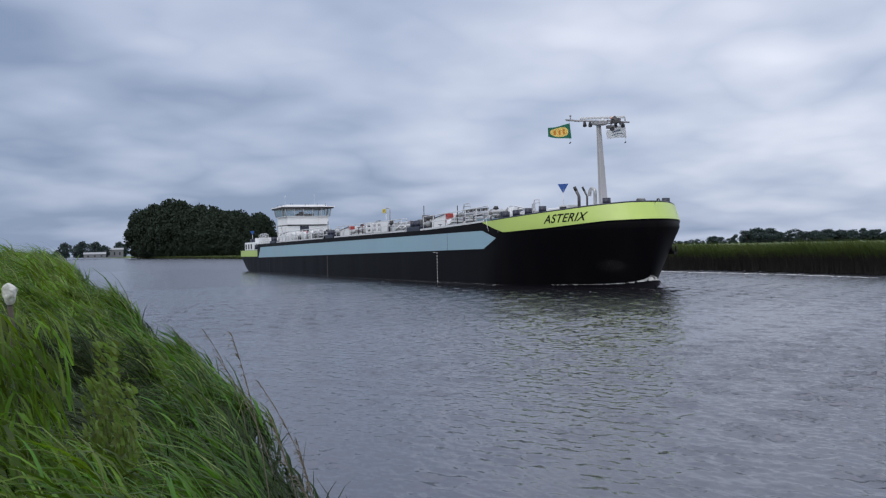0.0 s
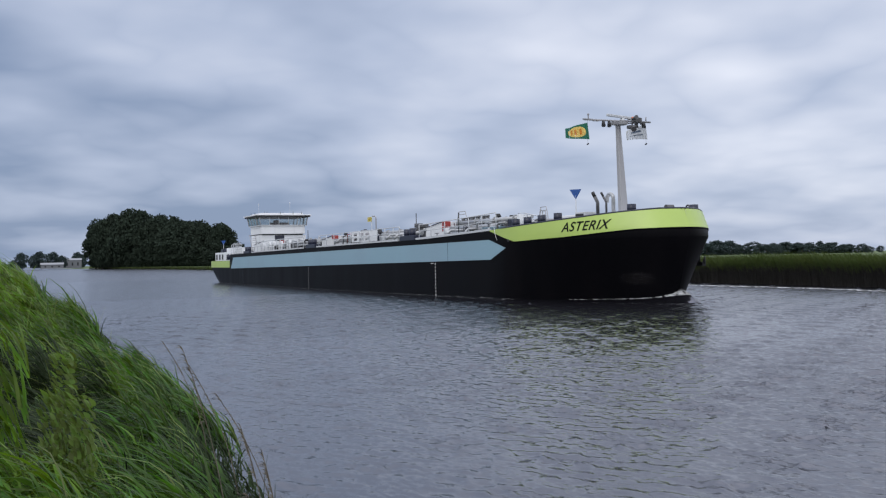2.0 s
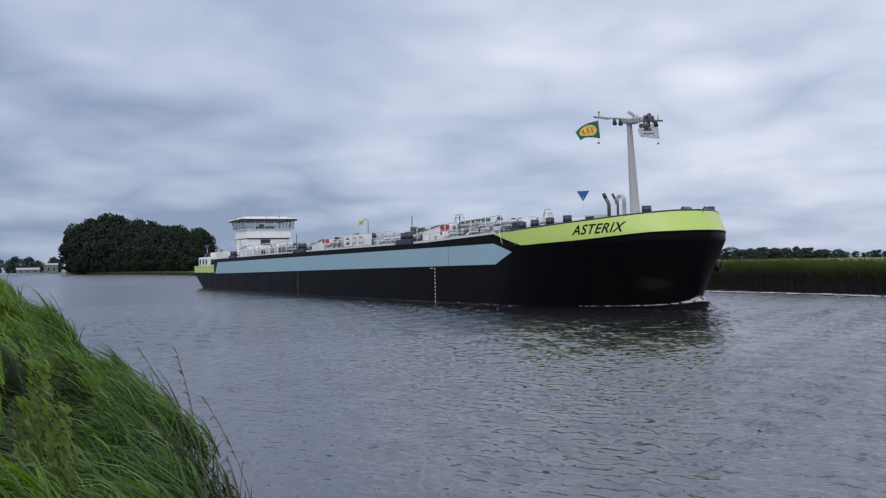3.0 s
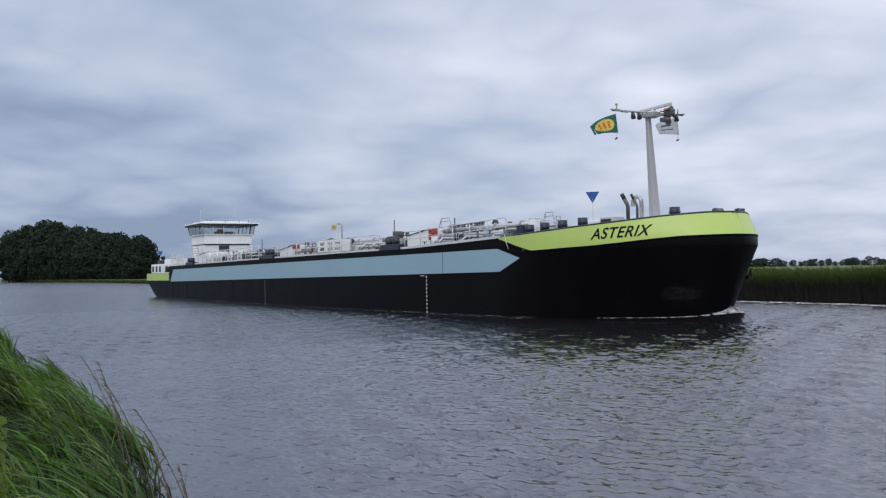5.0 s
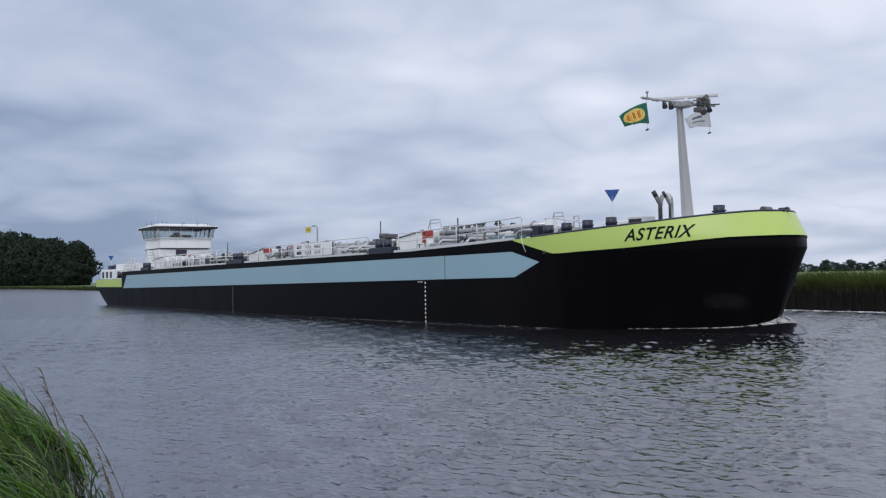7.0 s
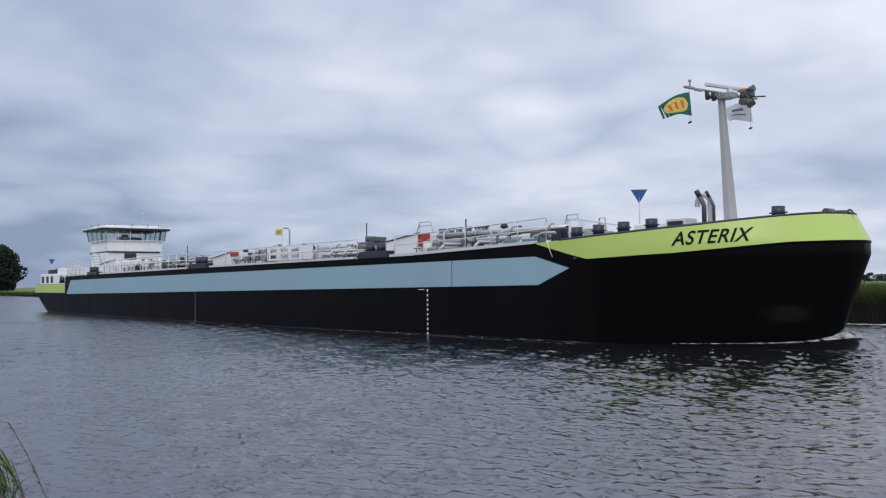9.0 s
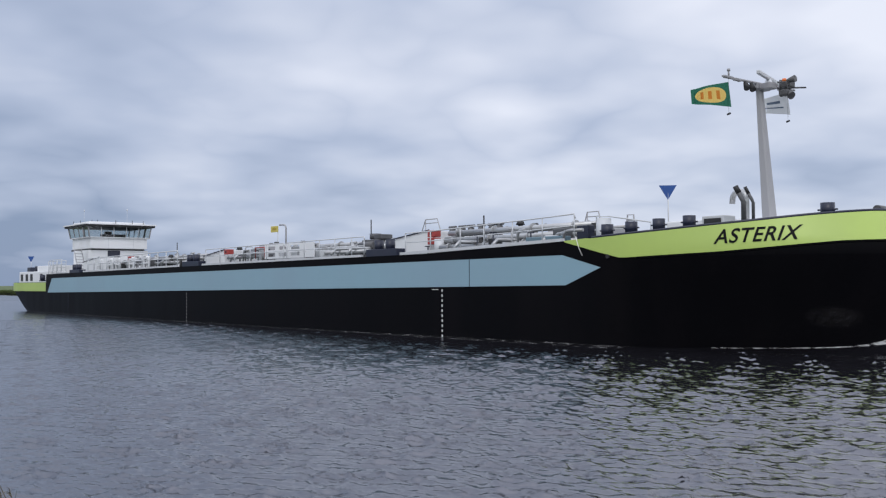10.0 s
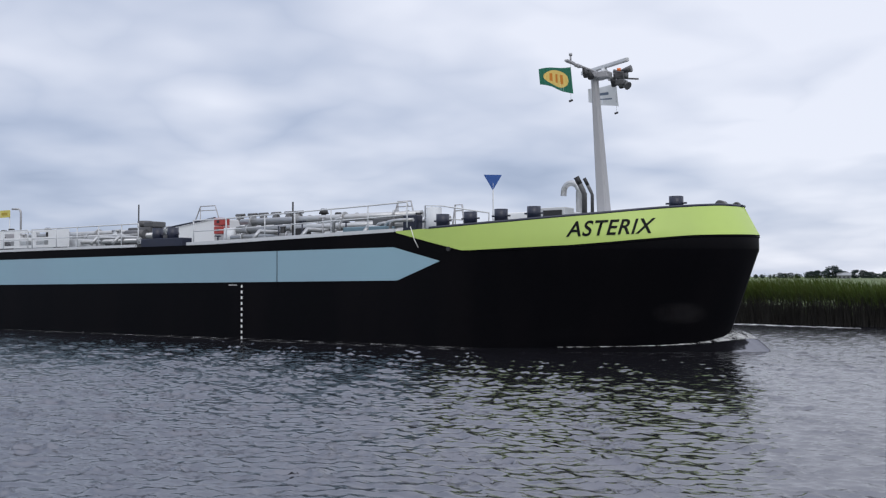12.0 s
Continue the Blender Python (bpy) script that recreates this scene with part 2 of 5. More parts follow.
def water_material(name, rough, ripple):
    m = bpy.data.materials.new(name)
    m.use_nodes = True
    n, l = m.node_tree.nodes, m.node_tree.links
    b = n["Principled BSDF"]
    b.inputs["Base Color"].default_value = (0.007, 0.007, 0.009, 1)
    b.inputs["Specular IOR Level"].default_value = 1.0
    b.inputs["Specular Tint"].default_value = (0.86, 0.88, 1.0, 1)
    b.inputs["Roughness"].default_value, b.inputs["IOR"].default_value = rough, 1.8
    tc = n.new("ShaderNodeTexCoord")

    def layer(scale, rot, sx, sy, detail, amount, rough=0.5):
        mp, nz, mu = n.new("ShaderNodeMapping"), n.new("ShaderNodeTexNoise"), n.new("ShaderNodeMath")
        mp.inputs["Rotation"].default_value = (0, 0, radians(rot))
        mp.inputs["Scale"].default_value = (sx, sy, 1)
        l.new(tc.outputs["Object"], mp.inputs[0])
        l.new(mp.outputs[0], nz.inputs["Vector"])
        nz.inputs["Scale"].default_value, nz.inputs["Detail"].default_value = scale, detail
        nz.inputs["Roughness"].default_value, nz.inputs["Distortion"].default_value = rough, 0.4
        mu.operation = "MULTIPLY"
        mu.inputs[1].default_value = amount
        l.new(nz.outputs["Fac"], mu.inputs[0])
        return mu.outputs[0], nz.outputs["Fac"]

    def slopes(scale, rot, sx, sy, detail, amount, rough=0.55, shift=0.0):
        mp, nz, sub, mul = n.new("ShaderNodeMapping"), n.new("ShaderNodeTexNoise"), n.new("ShaderNodeVectorMath"), n.new("ShaderNodeVectorMath")
        mp.inputs["Rotation"].default_value = (0, 0, radians(rot))
        mp.inputs["Scale"].default_value = (sx, sy, 1)
        mp.inputs["Location"].default_value = (shift, shift, 0)
        l.new(tc.outputs["Object"], mp.inputs[0])
        l.new(mp.outputs[0], nz.inputs["Vector"])
        nz.inputs["Scale"].default_value, nz.inputs["Detail"].default_value = scale, detail
        nz.inputs["Roughness"].default_value, nz.inputs["Distortion"].default_value = rough, 0.5
        sub.operation, mul.operation = "SUBTRACT", "MULTIPLY"
        sub.inputs[1].default_value = (0.5, 0.5, 0.5)
        mul.inputs[1].default_value = (amount, amount, 0)
        l.new(nz.outputs["Color"], sub.inputs[0])
        l.new(sub.outputs[0], mul.inputs[0])
        return mul.outputs[0]

    gust = layer(0.055, 10, 1.0, 0.5, 3, 1.0)[1]
    mr = n.new("ShaderNodeMapRange")
    mr.inputs["From Min"].default_value, mr.inputs["From Max"].default_value = 0.35, 0.65
    mr.inputs["To Min"].default_value, mr.inputs["To Max"].default_value = 0.65, 1.2
    l.new(gust, mr.inputs["Value"])
    waves = [slopes(5.0, 48, 0.6, 1.0, 3, 0.12 * ripple, shift=9.0), slopes(15.0, 20, 0.5, 1.0, 2, 0.22 * ripple, shift=4.0)]
    total = waves[0]
    for w in waves[1:]:
        ad = n.new("ShaderNodeVectorMath")
        l.new(total, ad.inputs[0])
        l.new(w, ad.inputs[1])
        total = ad.outputs[0]
    sc, up, nm = n.new("ShaderNodeVectorMath"), n.new("ShaderNodeVectorMath"), n.new("ShaderNodeVectorMath")
    sc.operation, nm.operation = "SCALE", "NORMALIZE"
    l.new(total, sc.inputs[0])
    l.new(mr.outputs[0], sc.inputs["Scale"])
    geo = n.new("ShaderNodeNewGeometry")
    l.new(geo.outputs["Normal"], up.inputs[1])
    l.new(sc.outputs[0], up.inputs[0])
    l.new(up.outputs[0], nm.inputs[0])
    l.new(nm.outputs[0], b.inputs["Normal"])
    return m


M_WATER = water_material("canal_water", 0.15, 1.3)
M_MIDWATER = water_material("open_canal_water", 0.18, 2.2)
M_FARWATER = water_material("distant_water", 0.22, 1.9)


def flag_material(name, field, oval, bars, white=False):
    """A cloth flag: plain field, an oval or plain bars on it, by the cloth's own coordinates."""
    m = bpy.data.materials.new(name)
    m.use_nodes = True
    n, l = m.node_tree.nodes, m.node_tree.links
    b = n["Principled BSDF"]
    b.inputs["Roughness"].default_value = 0.8
    uv, sp = n.new("ShaderNodeUVMap"), n.new("ShaderNodeSeparateXYZ")
    l.new(uv.outputs[0], sp.inputs[0])

    def op(kind, x, y):
        q = n.new("ShaderNodeMath")
        q.operation = kind
        for i, v in enumerate((x, y)):
            if isinstance(v, (int, float)):
                q.inputs[i].default_value = v
            else:
                l.new(v, q.inputs[i])
        return q.outputs[0]

    def blend(f, x, y):
        q = n.new("ShaderNodeMix")
        q.data_type = "RGBA"
        l.new(f, q.inputs["Factor"])
        for key, v in (("A", x), ("B", y)):
            if isinstance(v, tuple):
                q.inputs[key].default_value = (*v, 1)
            else:
                l.new(v, q.inputs[key])
        return q.outputs["Result"]

    u, v = sp.outputs[0], sp.outputs[1]
    du, dv = op("SUBTRACT", u, 0.5), op("SUBTRACT", v, 0.5)
    if white:
        inside = op("MULTIPLY", op("LESS_THAN", op("ABSOLUTE", op("SUBTRACT", v, 0.62), 0), 0.07), op("LESS_THAN", op("ABSOLUTE", du, 0), 0.22))
        low = op("MULTIPLY", op("LESS_THAN", op("ABSOLUTE", op("SUBTRACT", v, 0.34), 0), 0.035), op("LESS_THAN", op("ABSOLUTE", du, 0), 0.3))
        col = blend(op("MAXIMUM", inside, low), field, bars)
    else:
        r = op("ADD", op("POWER", op("ABSOLUTE", op("DIVIDE", du, 0.40), 0), 2.2), op("POWER", op("ABSOLUTE", op("DIVIDE", dv, 0.38), 0), 2.2))
        stripes = op("LESS_THAN", op("ABSOLUTE", op("SUBTRACT", op("FRACT", op("MULTIPLY", u, 5.0), 0), 0.5), 0), 0.22)
        core = op("MULTIPLY", op("LESS_THAN", op("ABSOLUTE", dv, 0), 0.2), op("LESS_THAN", op("ABSOLUTE", du, 0), 0.3))
        col = blend(op("LESS_THAN", r, 1.0), field, blend(op("MULTIPLY", stripes, core), oval, bars))
    l.new(col, b.inputs["Base Color"])
    tr = n.new("ShaderNodeBsdfTranslucent")
    l.new(col, tr.inputs[0])
    ms = n.new("ShaderNodeMixShader")
    ms.inputs[0].default_value = 0.35
    l.new(b.outputs[0], ms.inputs[1])
    l.new(tr.outputs[0], ms.inputs[2])
    l.new(ms.outputs[0], n["Material Output"].inputs[0])
    return m


M_FLAG = flag_material("green_flag", (0.025, 0.16, 0.10), (0.78, 0.56, 0.16), (0.62, 0.22, 0.03))
M_WFLAG = flag_material("white_flag", (0.66, 0.68, 0.70), (0, 0, 0), (0.12, 0.16, 0.22), white=True)


# ---- mesh tools ----
def mesh_of(name, bm, material_):
    me = bpy.data.meshes.new(name)
    bm.normal_update()
    bm.to_mesh(me)
    bm.free()
    me.materials.append(material_)
    return me


def part(name, bm, material_, parent, label=""):
    ob = new(name, mesh_of(name, bm, material_))
    ob.parent = parent
    return tagged(ob, label)


def like(name, source, parent, m):
    """A second piece on the same mesh."""
    ob = new(name, source.data)
    ob.parent = parent
    ob.matrix_basis = m
    return ob


def thing(name, m, label, category, group="", kind=""):
    ob = new(name)
    ob.matrix_world = m
    return tagged(ob, label, category, group, kind)


def add_box(bm, x0, x1, y0, y1, z0, z1, bevel=0.0):
    vs = [bm.verts.new((x, y, z)) for x in (x0, x1) for y in (y0, y1) for z in (z0, z1)]
    fs = [bm.faces.new([vs[i] for i in q]) for q in ((0, 1, 3, 2), (4, 6, 7, 5), (0, 4, 5, 1), (2, 3, 7, 6), (0, 2, 6, 4), (1, 5, 7, 3))]
    if bevel:
        es = list({e for f in fs for e in f.edges})
        bmesh.ops.bevel(bm, geom=es, offset=bevel, segments=2, affect="EDGES", profile=0.6)
    return bm


def box(x0, x1, y0, y1, z0, z1, bevel=0.02):
    return add_box(bmesh.new(), x0, x1, y0, y1, z0, z1, bevel)


def add_tube(bm, pts, r, seg=8, r2=None):
    pts = [Vector(p) for p in pts]
    rings = []
    for i, p in enumerate(pts):
        a = (pts[min(i + 1, len(pts) - 1)] - pts[max(i - 1, 0)]).normalized()
        side = a.cross(Vector((0, 0, 1)))
        if side.length < 0.05:
            side = a.cross(Vector((0, 1, 0)))
        side.normalize()
        up = side.cross(a)
        rad = r if r2 is None else r + (r2 - r) * i / (len(pts) - 1)
        rings.append([bm.verts.new(p + rad * (math.cos(k * 2 * math.pi / seg) * side + math.sin(k * 2 * math.pi / seg) * up)) for k in range(seg)])
    for a, b in zip(rings, rings[1:]):
        for k in range(seg):
            f = bm.faces.new((a[k], a[(k + 1) % seg], b[(k + 1) % seg], b[k]))
            f.smooth = True
    bm.faces.new(rings[0][::-1])
    bm.faces.new(rings[-1])
    return bm


def tube(pts, r, seg=8, r2=None):
    return add_tube(bmesh.new(), pts, r, seg, r2)


def arc(c, r, a0, a1, plane="xz", n=8):
    out = []
    for i in range(n + 1):
        a = radians(a0 + (a1 - a0) * i / n)
        p, q = r * math.cos(a), r * math.sin(a)
        out.append((c[0] + p, c[1], c[2] + q) if plane == "xz" else (c[0] + p, c[1] + q, c[2]))
    return out


def grid_mesh(name, rows, material_, parent=None, smooth=True, label=""):
    """A sheet through rows of points."""
    nr, nc = len(rows), len(rows[0])
    me = bpy.data.meshes.new(name)
    faces = [(i * nc + j, i * nc + j + 1, (i + 1) * nc + j + 1, (i + 1) * nc + j) for i in range(nr - 1) for j in range(nc - 1)]
    me.from_pydata([p for r in rows for p in r], [], faces)
    me.materials.append(material_)
    if smooth:
        me.polygons.foreach_set("use_smooth", [True] * len(faces))
    me.update()
    ob = new(name, me)
    ob.parent = parent
    return tagged(ob, label)


def lerp_table(x, table):
    return float(np.interp(x, [a for a, _ in table], [b for _, b in table]))


# ---- ground and water ----
NEAR = [(-4000, 40), (-1500, 19), (-600, 8.0), (-31, 2.9), (-9, 2.0), (-4, 1.5), (0, 1.3), (40, 1.3), (2200, 1.3)]
FAR = [(-4000, 160), (-1500, 78), (-700, 73), (-365, 73), (-60, 49.8), (-10, 45.2), (20, 43), (2200, 20)]
rows = []
for gx in (-4000, -2500, -1500, -1000, -700, -500, -365, -250, -180, -120, -80, -60, -45, -31, -22, -15, -9, -6, -4, -2, 0, 5, 10, 20, 40, 80, 200, 600, 2200):
    yn, yf = lerp_table(gx, NEAR), lerp_table(gx, FAR)
    rows.append([(gx, y, z) for y, z in ((-3500, 0.6), (-400, 0.6), (yn - 16, 0.55), (yn - 5, 0.5), (yn - 2, 0.45), (yn - 0.3, 0.3), (yn + 0.5, -0.3), (yn + 4, -2.0),
                                        (yf - 2, -2.0), (yf + 0.6, -0.3), (yf + 1.6, 0.15), (yf + 4, 0.6), (yf + 9, 1.0), (yf + 40, 0.9), (400, 0.8), (1200, 0.8), (4200, 0.8))])
ground = grid_mesh("ground", rows, M_GRASS)
tagged(ground, "flat green meadow and canal banks", "ground", kind="structure")


def build_water():
    """Flat far water with wind ripples as real relief nearer by."""
    rng = np.random.RandomState(17)
    n = 72
    lam = np.exp(np.log(0.08) + (np.log(0.55) - np.log(0.08)) * rng.rand(n) ** 1.3)
    ang = math.atan2(-0.95, -0.1) + rng.randn(n) * 0.8
    k = 2 * np.pi / lam
    kx, ky, ph = k * np.cos(ang), k * np.sin(ang), rng.rand(n) * 2 * np.pi
    slope = 0.35 * math.sqrt(2 / n) * np.where(lam > 0.4, 0.7, 1.0)

    def patch(x0, x1, y0, y1, dx, dy, least):
        xs, ys = np.arange(x0, x1 + dx / 2, dx), np.arange(y0, y1 + dy / 2, dy)
        gx, gy = np.meshgrid(xs, ys, indexing="ij")
        z, ox, oy = np.zeros_like(gx), np.zeros_like(gx), np.zeros_like(gx)
        gust = 0.85 + 0.22 * np.sin(gx * 0.21 + gy * 0.13 + 1) + 0.16 * np.sin(gx * 0.07 - gy * 0.31) + 0.1 * np.sin(gx * 0.55 + gy * 0.4 + 2)
        gust *= np.interp(gy, [0, 7, 14, 20, 26], [0.62, 0.82, 0.96, 1.16, 1.32])
        # wavelets come in groups with calmer water between
        groups = 0.5 * np.sin(2.9 * gx + 1.8 * gy) + 0.5 * np.sin(4.3 * gy - 1.9 * gx + 2) + 0.45 * np.sin(1.7 * gx + 6.1 * gy + 1) + 0.35 * np.sin(5.7 * gx - 5.1 * gy)
        gust *= 0.6 + 0.85 * np.clip(groups - 0.02, 0, 1.2)
        for a in range(n):
            if lam[a] < least:
                continue
            p = kx[a] * gx + ky[a] * gy + ph[a]
            amp = slope[a] / k[a]
            z += amp * np.cos(p)
            ox -= 1.0 * amp * math.cos(ang[a]) * np.sin(p)
            oy -= 1.0 * amp * math.sin(ang[a]) * np.sin(p)
        z, ox, oy = z * gust, ox * gust, oy * gust
        v = np.stack([gx + ox, gy + oy, z], -1).reshape(-1, 3)
        a, b = gx.shape
        idx = np.arange(a * b).reshape(a, b)
        f = np.stack([idx[:-1, :-1], idx[1:, :-1], idx[1:, 1:], idx[:-1, 1:]], -1).reshape(-1, 4)
        return v, f

    sheets = [patch(-17, 7, 1.0, 15.02, 0.055, 0.03, 0.08), patch(-17, 7, 15.0, 30, 0.06, 0.042, 0.11), patch(-26, -16.98, 0, 30, 0.06, 0.06, 0.17), patch(-26, -16.98, 29.96, 54, 0.11, 0.10, 0.27), patch(-62, -25.95, 0, 54, 0.13, 0.09, 0.24), patch(-17, 8, 29.96, 54, 0.11, 0.10, 0.27), patch(-140, -61.9, 0, 66, 0.4, 0.3, 0.5)]
    bx, by = (-4300, -1000, -200, 0, 200, 2300), (-60, 0, 60, 220)
    flat = np.array([(x, y, -0.13) for x in bx for y in by], float)
    ff = np.array([(i * 4 + j, (i + 1) * 4 + j, (i + 1) * 4 + j + 1, i * 4 + j + 1) for i in range(5) for j in range(3)])
    sheets.append((flat, ff))
    verts, faces, off = [], [], 0
    for v, f in sheets:
        verts.append(v)
        faces.append(f + off)
        off += len(v)
    verts, faces = np.concatenate(verts), np.concatenate(faces)
    me = bpy.data.meshes.new("water")
    me.vertices.add(len(verts))
    me.vertices.foreach_set("co", verts.ravel().astype(np.float32))
    me.loops.add(faces.size)
    me.loops.foreach_set("vertex_index", faces.ravel().astype(np.int32))
    me.polygons.add(len(faces))
    me.polygons.foreach_set("loop_start", np.arange(0, faces.size, 4, dtype=np.int32))
    me.polygons.foreach_set("use_smooth", np.ones(len(faces), bool))
    me.materials.append(M_WATER)
    me.materials.append(M_FARWATER)
    me.materials.append(M_MIDWATER)
    kind = np.zeros(len(faces), np.int32)
    kind[-len(ff):] = 1
    kind[sum(len(f) for _, f in sheets[:3]):-len(ff)] = 2
    me.polygons.foreach_set("material_index", kind)
    me.update()
    return new("water", me)


water = build_water()
tagged(water, "rippled grey canal water under an overcast sky", "water", kind="structure")

# ---- the tanker ----
SPEED, SHIP_X, SHIP_Y, HALF, CY = 2.628, -79.17, 29.74, 5.05, -0.64  # CY: centre line of the hull
BOW_X, STERN_X = 31.2, -28.1
TOP = [(-28.1, 3.12), (-26, 3.13), (8, 3.36), (22, 3.42), (29.6, 3.63), (32, 3.75), (33.8, 3.86), (36.2, 4.04), (38.1, 4.23), (39.2, 4.33)]
ship = thing("tanker_ship", pose(SHIP_X, SHIP_Y, 0), "long black inland tanker with grey-blue stripe and lime bow band", "ship")


def stem(z):
    if z > 3.45:
        return 39.7 - 0.5 * (z - 3.45)
    return 39.7 if z > 3.02 else 39.7 - 1.03 * (3.02 - z) / 3.02


def bow_plan(s, z):
    """Hull at height z: s runs from 0 on the straight side to 1 at the stem."""
    a = s * math.pi / 2
    full = 1.7 - 0.1 * max(0.0, (3.02 - z) / 3.02)
    u, v = math.sin(a) ** (2 / full), max(math.cos(a), 0.0) ** (2 / full)
    lean = 0.44 * max(0.0, (3.02 - z) / 3.02)
    return BOW_X + (stem(z) - BOW_X) * u, HALF * v * (1 - lean * u) - max(0, z - 3.3) * 0.12 * u


def stern_plan(s, z):
    end = -36.0 - 5.4 * min(1.0, max(0.0, z / 1.7)) ** 0.9
    return STERN_X + (end - STERN_X) * s, HALF * max(0.0, 1 - s ** 8) ** 0.4


def hull_section(kind, s):
    """Points up one side at a station."""
    if kind == "stern":
        return [(*stern_plan(s, z), z) for z in (-1.0, 0.0, 0.4, 0.8, 1.2, 1.5, 1.71, 2.1, 2.47)]
    if kind == "mid":
        t = lerp_table(s, TOP)
        return [(s, HALF, z) for z in (-1.0, 0.0, 0.7, 1.4, 2.1, 2.6, 2.9, 3.05, t)]
    t = lerp_table(bow_plan(s, 3.6)[0], TOP)
    return [(*bow_plan(s, z), z) for z in (-1.0, 0.0, 0.8, 1.6, 2.4, 3.0, 3.04, 3.4, t)]


def band_low(x):
    return lerp_table(x, [(29.9, 3.62), (32.35, 3.01), (35.4, 3.14), (36.5, 3.23), (37.5, 3.33), (38.4, 3.42), (39.5, 3.46)])


def build_hull():
    stations = [("stern", k) for k in (1, 0.985, 0.96, 0.92, 0.85, 0.7, 0.5, 0.25, 0)] + [("mid", x) for x in (-28.0, -27, -18, -8, 2, 12, 22, 26, 29.6)] + [("bow", k / 22) for k in range(23)]
    secs = [hull_section(k, s) for k, s in stations]
    for side, nm in ((-1, "hull"), (1, "hull")):
        ob = grid_mesh(nm, [[(x, CY + y * side, z) for x, y, z in sec] for sec in secs], M_HULL, ship, label="black painted steel hull side, slightly weathered")
    deck = [[(sec[-1][0], y, sec[-1][2] - (0.28 if k == "bow" else 0.03)) for y in (CY - sec[-1][1] + 0.03, CY, CY + sec[-1][1] - 0.03)] for (k, s), sec in zip(stations, secs)]
    grid_mesh("deck", deck, M_DECK, ship, smooth=False, label="grey painted steel deck")
    for side in (-1, 1):
        cap = bmesh.new()
        add_tube(cap, [(sec[-1][0], CY + side * (sec[-1][1] - 0.02), sec[-1][2] + 0.01) for (k, s), sec in zip(stations, secs) if k == "bow"], 0.05, 6)
        part("gunwale", cap, M_NAVY, ship, "dark rounded gunwale")
        knuckle = bmesh.new()
        pts = []
        for k in range(4, 25):
            x, y = bow_plan(k / 24, 3.3)
            x, y = bow_plan(k / 24, band_low(x) - 0.05)
            pts.append((x, CY + side * y, band_low(x) - 0.05))
        add_tube(knuckle, pts, 0.025, 6)
        part("rubbing_strake", knuckle, M_HULL, ship)


build_hull()


def flat_plate(name, pts, material_, side, proud, label=""):
    """A painted field on the straight side, as a thin plate."""
    bm = bmesh.new()
    y0, y1 = CY + side * (HALF + 0.001), CY + side * (HALF + proud)
    a = [bm.verts.new((x, y0, z)) for x, z in pts]
    b = [bm.verts.new((x, y1, z)) for x, z in pts]
    bm.faces.new(b if side < 0 else b[::-1])
    for i in range(len(pts)):
        j = (i + 1) % len(pts)
        bm.faces.new((a[i], a[j], b[j], b[i]) if side > 0 else (a[j], a[i], b[i], b[j]))
    return part(name, bm, material_, ship, label)


def s_bot(x):
    return 1.63 + (x + 27.6) * (2.12 - 1.63) / 57.6


def s_top(x):
    return 2.78 + (x + 26.5) * (3.16 - 2.78) / 56.3


for side in (-1, 1):
    flat_plate("side_stripe", [(-27.6, 1.63), (24.9, s_bot(24.9)), (24.9, s_top(24.9)), (-26.5, 2.78)], M_STRIP, side, 0.012, "grey-blue painted stripe along the hull")
    flat_plate("side_stripe", [(24.94, s_bot(24.94)), (30.0, 2.12), (31.6, 2.71), (29.85, 3.16), (24.94, s_top(24.94))], M_STRIP, side, 0.012, "grey-blue painted stripe end with an arrow tip")

# raised coaming above the black band, pale, along the tank deck
for side in (-1, 1):
    bm = bmesh.new()
    for xa, xb in ((-25.5, -23.6), (-19.4, -2.6), (1.0, 17.4), (20.3, 29.8)):
        za, zb = lerp_table(xa, TOP), lerp_table(xb, TOP)
        v = [bm.verts.new(p) for p in ((xa, CY + side * (HALF - 0.07), za - 0.01), (xb, CY + side * (HALF - 0.07), zb - 0.01), (xb, CY + side * (HALF - 0.07), zb + 0.11), (xa, CY + side * (HALF - 0.07), za + 0.11),
                                       (xa, CY + side * (HALF - 0.19), za - 0.01), (xb, CY + side * (HALF - 0.19), zb - 0.01), (xb, CY + side * (HALF - 0.19), zb + 0.11), (xa, CY + side * (HALF - 0.19), za + 0.11))]
        for q in ((0, 1, 2, 3), (7, 6, 5, 4), (3, 2, 6, 7), (0, 3, 7, 4), (1, 5, 6, 2)):
            bm.faces.new([v[i] for i in q])
    bmesh.ops.recalc_face_normals(bm, faces=bm.faces[:])
    part("coaming", bm, M_GREYW, ship, "pale grey deck coaming")


# lime band round the bow, over the stepped edge
def bow_point(x, z, out):
    """Point on the starboard bow (half-breadth positive) at length x and height z, out metres proud."""
    lo, hi = 0.0, 1.0
    for _ in range(26):
        m_ = (lo + hi) / 2
        if bow_plan(m_, z)[0] < x:
            lo = m_
        else:
            hi = m_
    return bow_s(lo, z, out)


def bow_s(s, z, out):
    x, y = bow_plan(s, z)
    x2, y2 = bow_plan(min(1, s + 0.01), z)
    x1, y1 = bow_plan(max(0, s - 0.01), z)
    t = Vector((x2 - x1, y2 - y1))
    nrm = Vector((-t.y, t.x)).normalized() if t.length > 1e-6 else Vector((1, 0))
    if nrm.y < 0 and s < 0.98:
        nrm = -nrm
    if s > 0.985:
        nrm = Vector((1, 0))
    return x + nrm.x * out, y + nrm.y * out


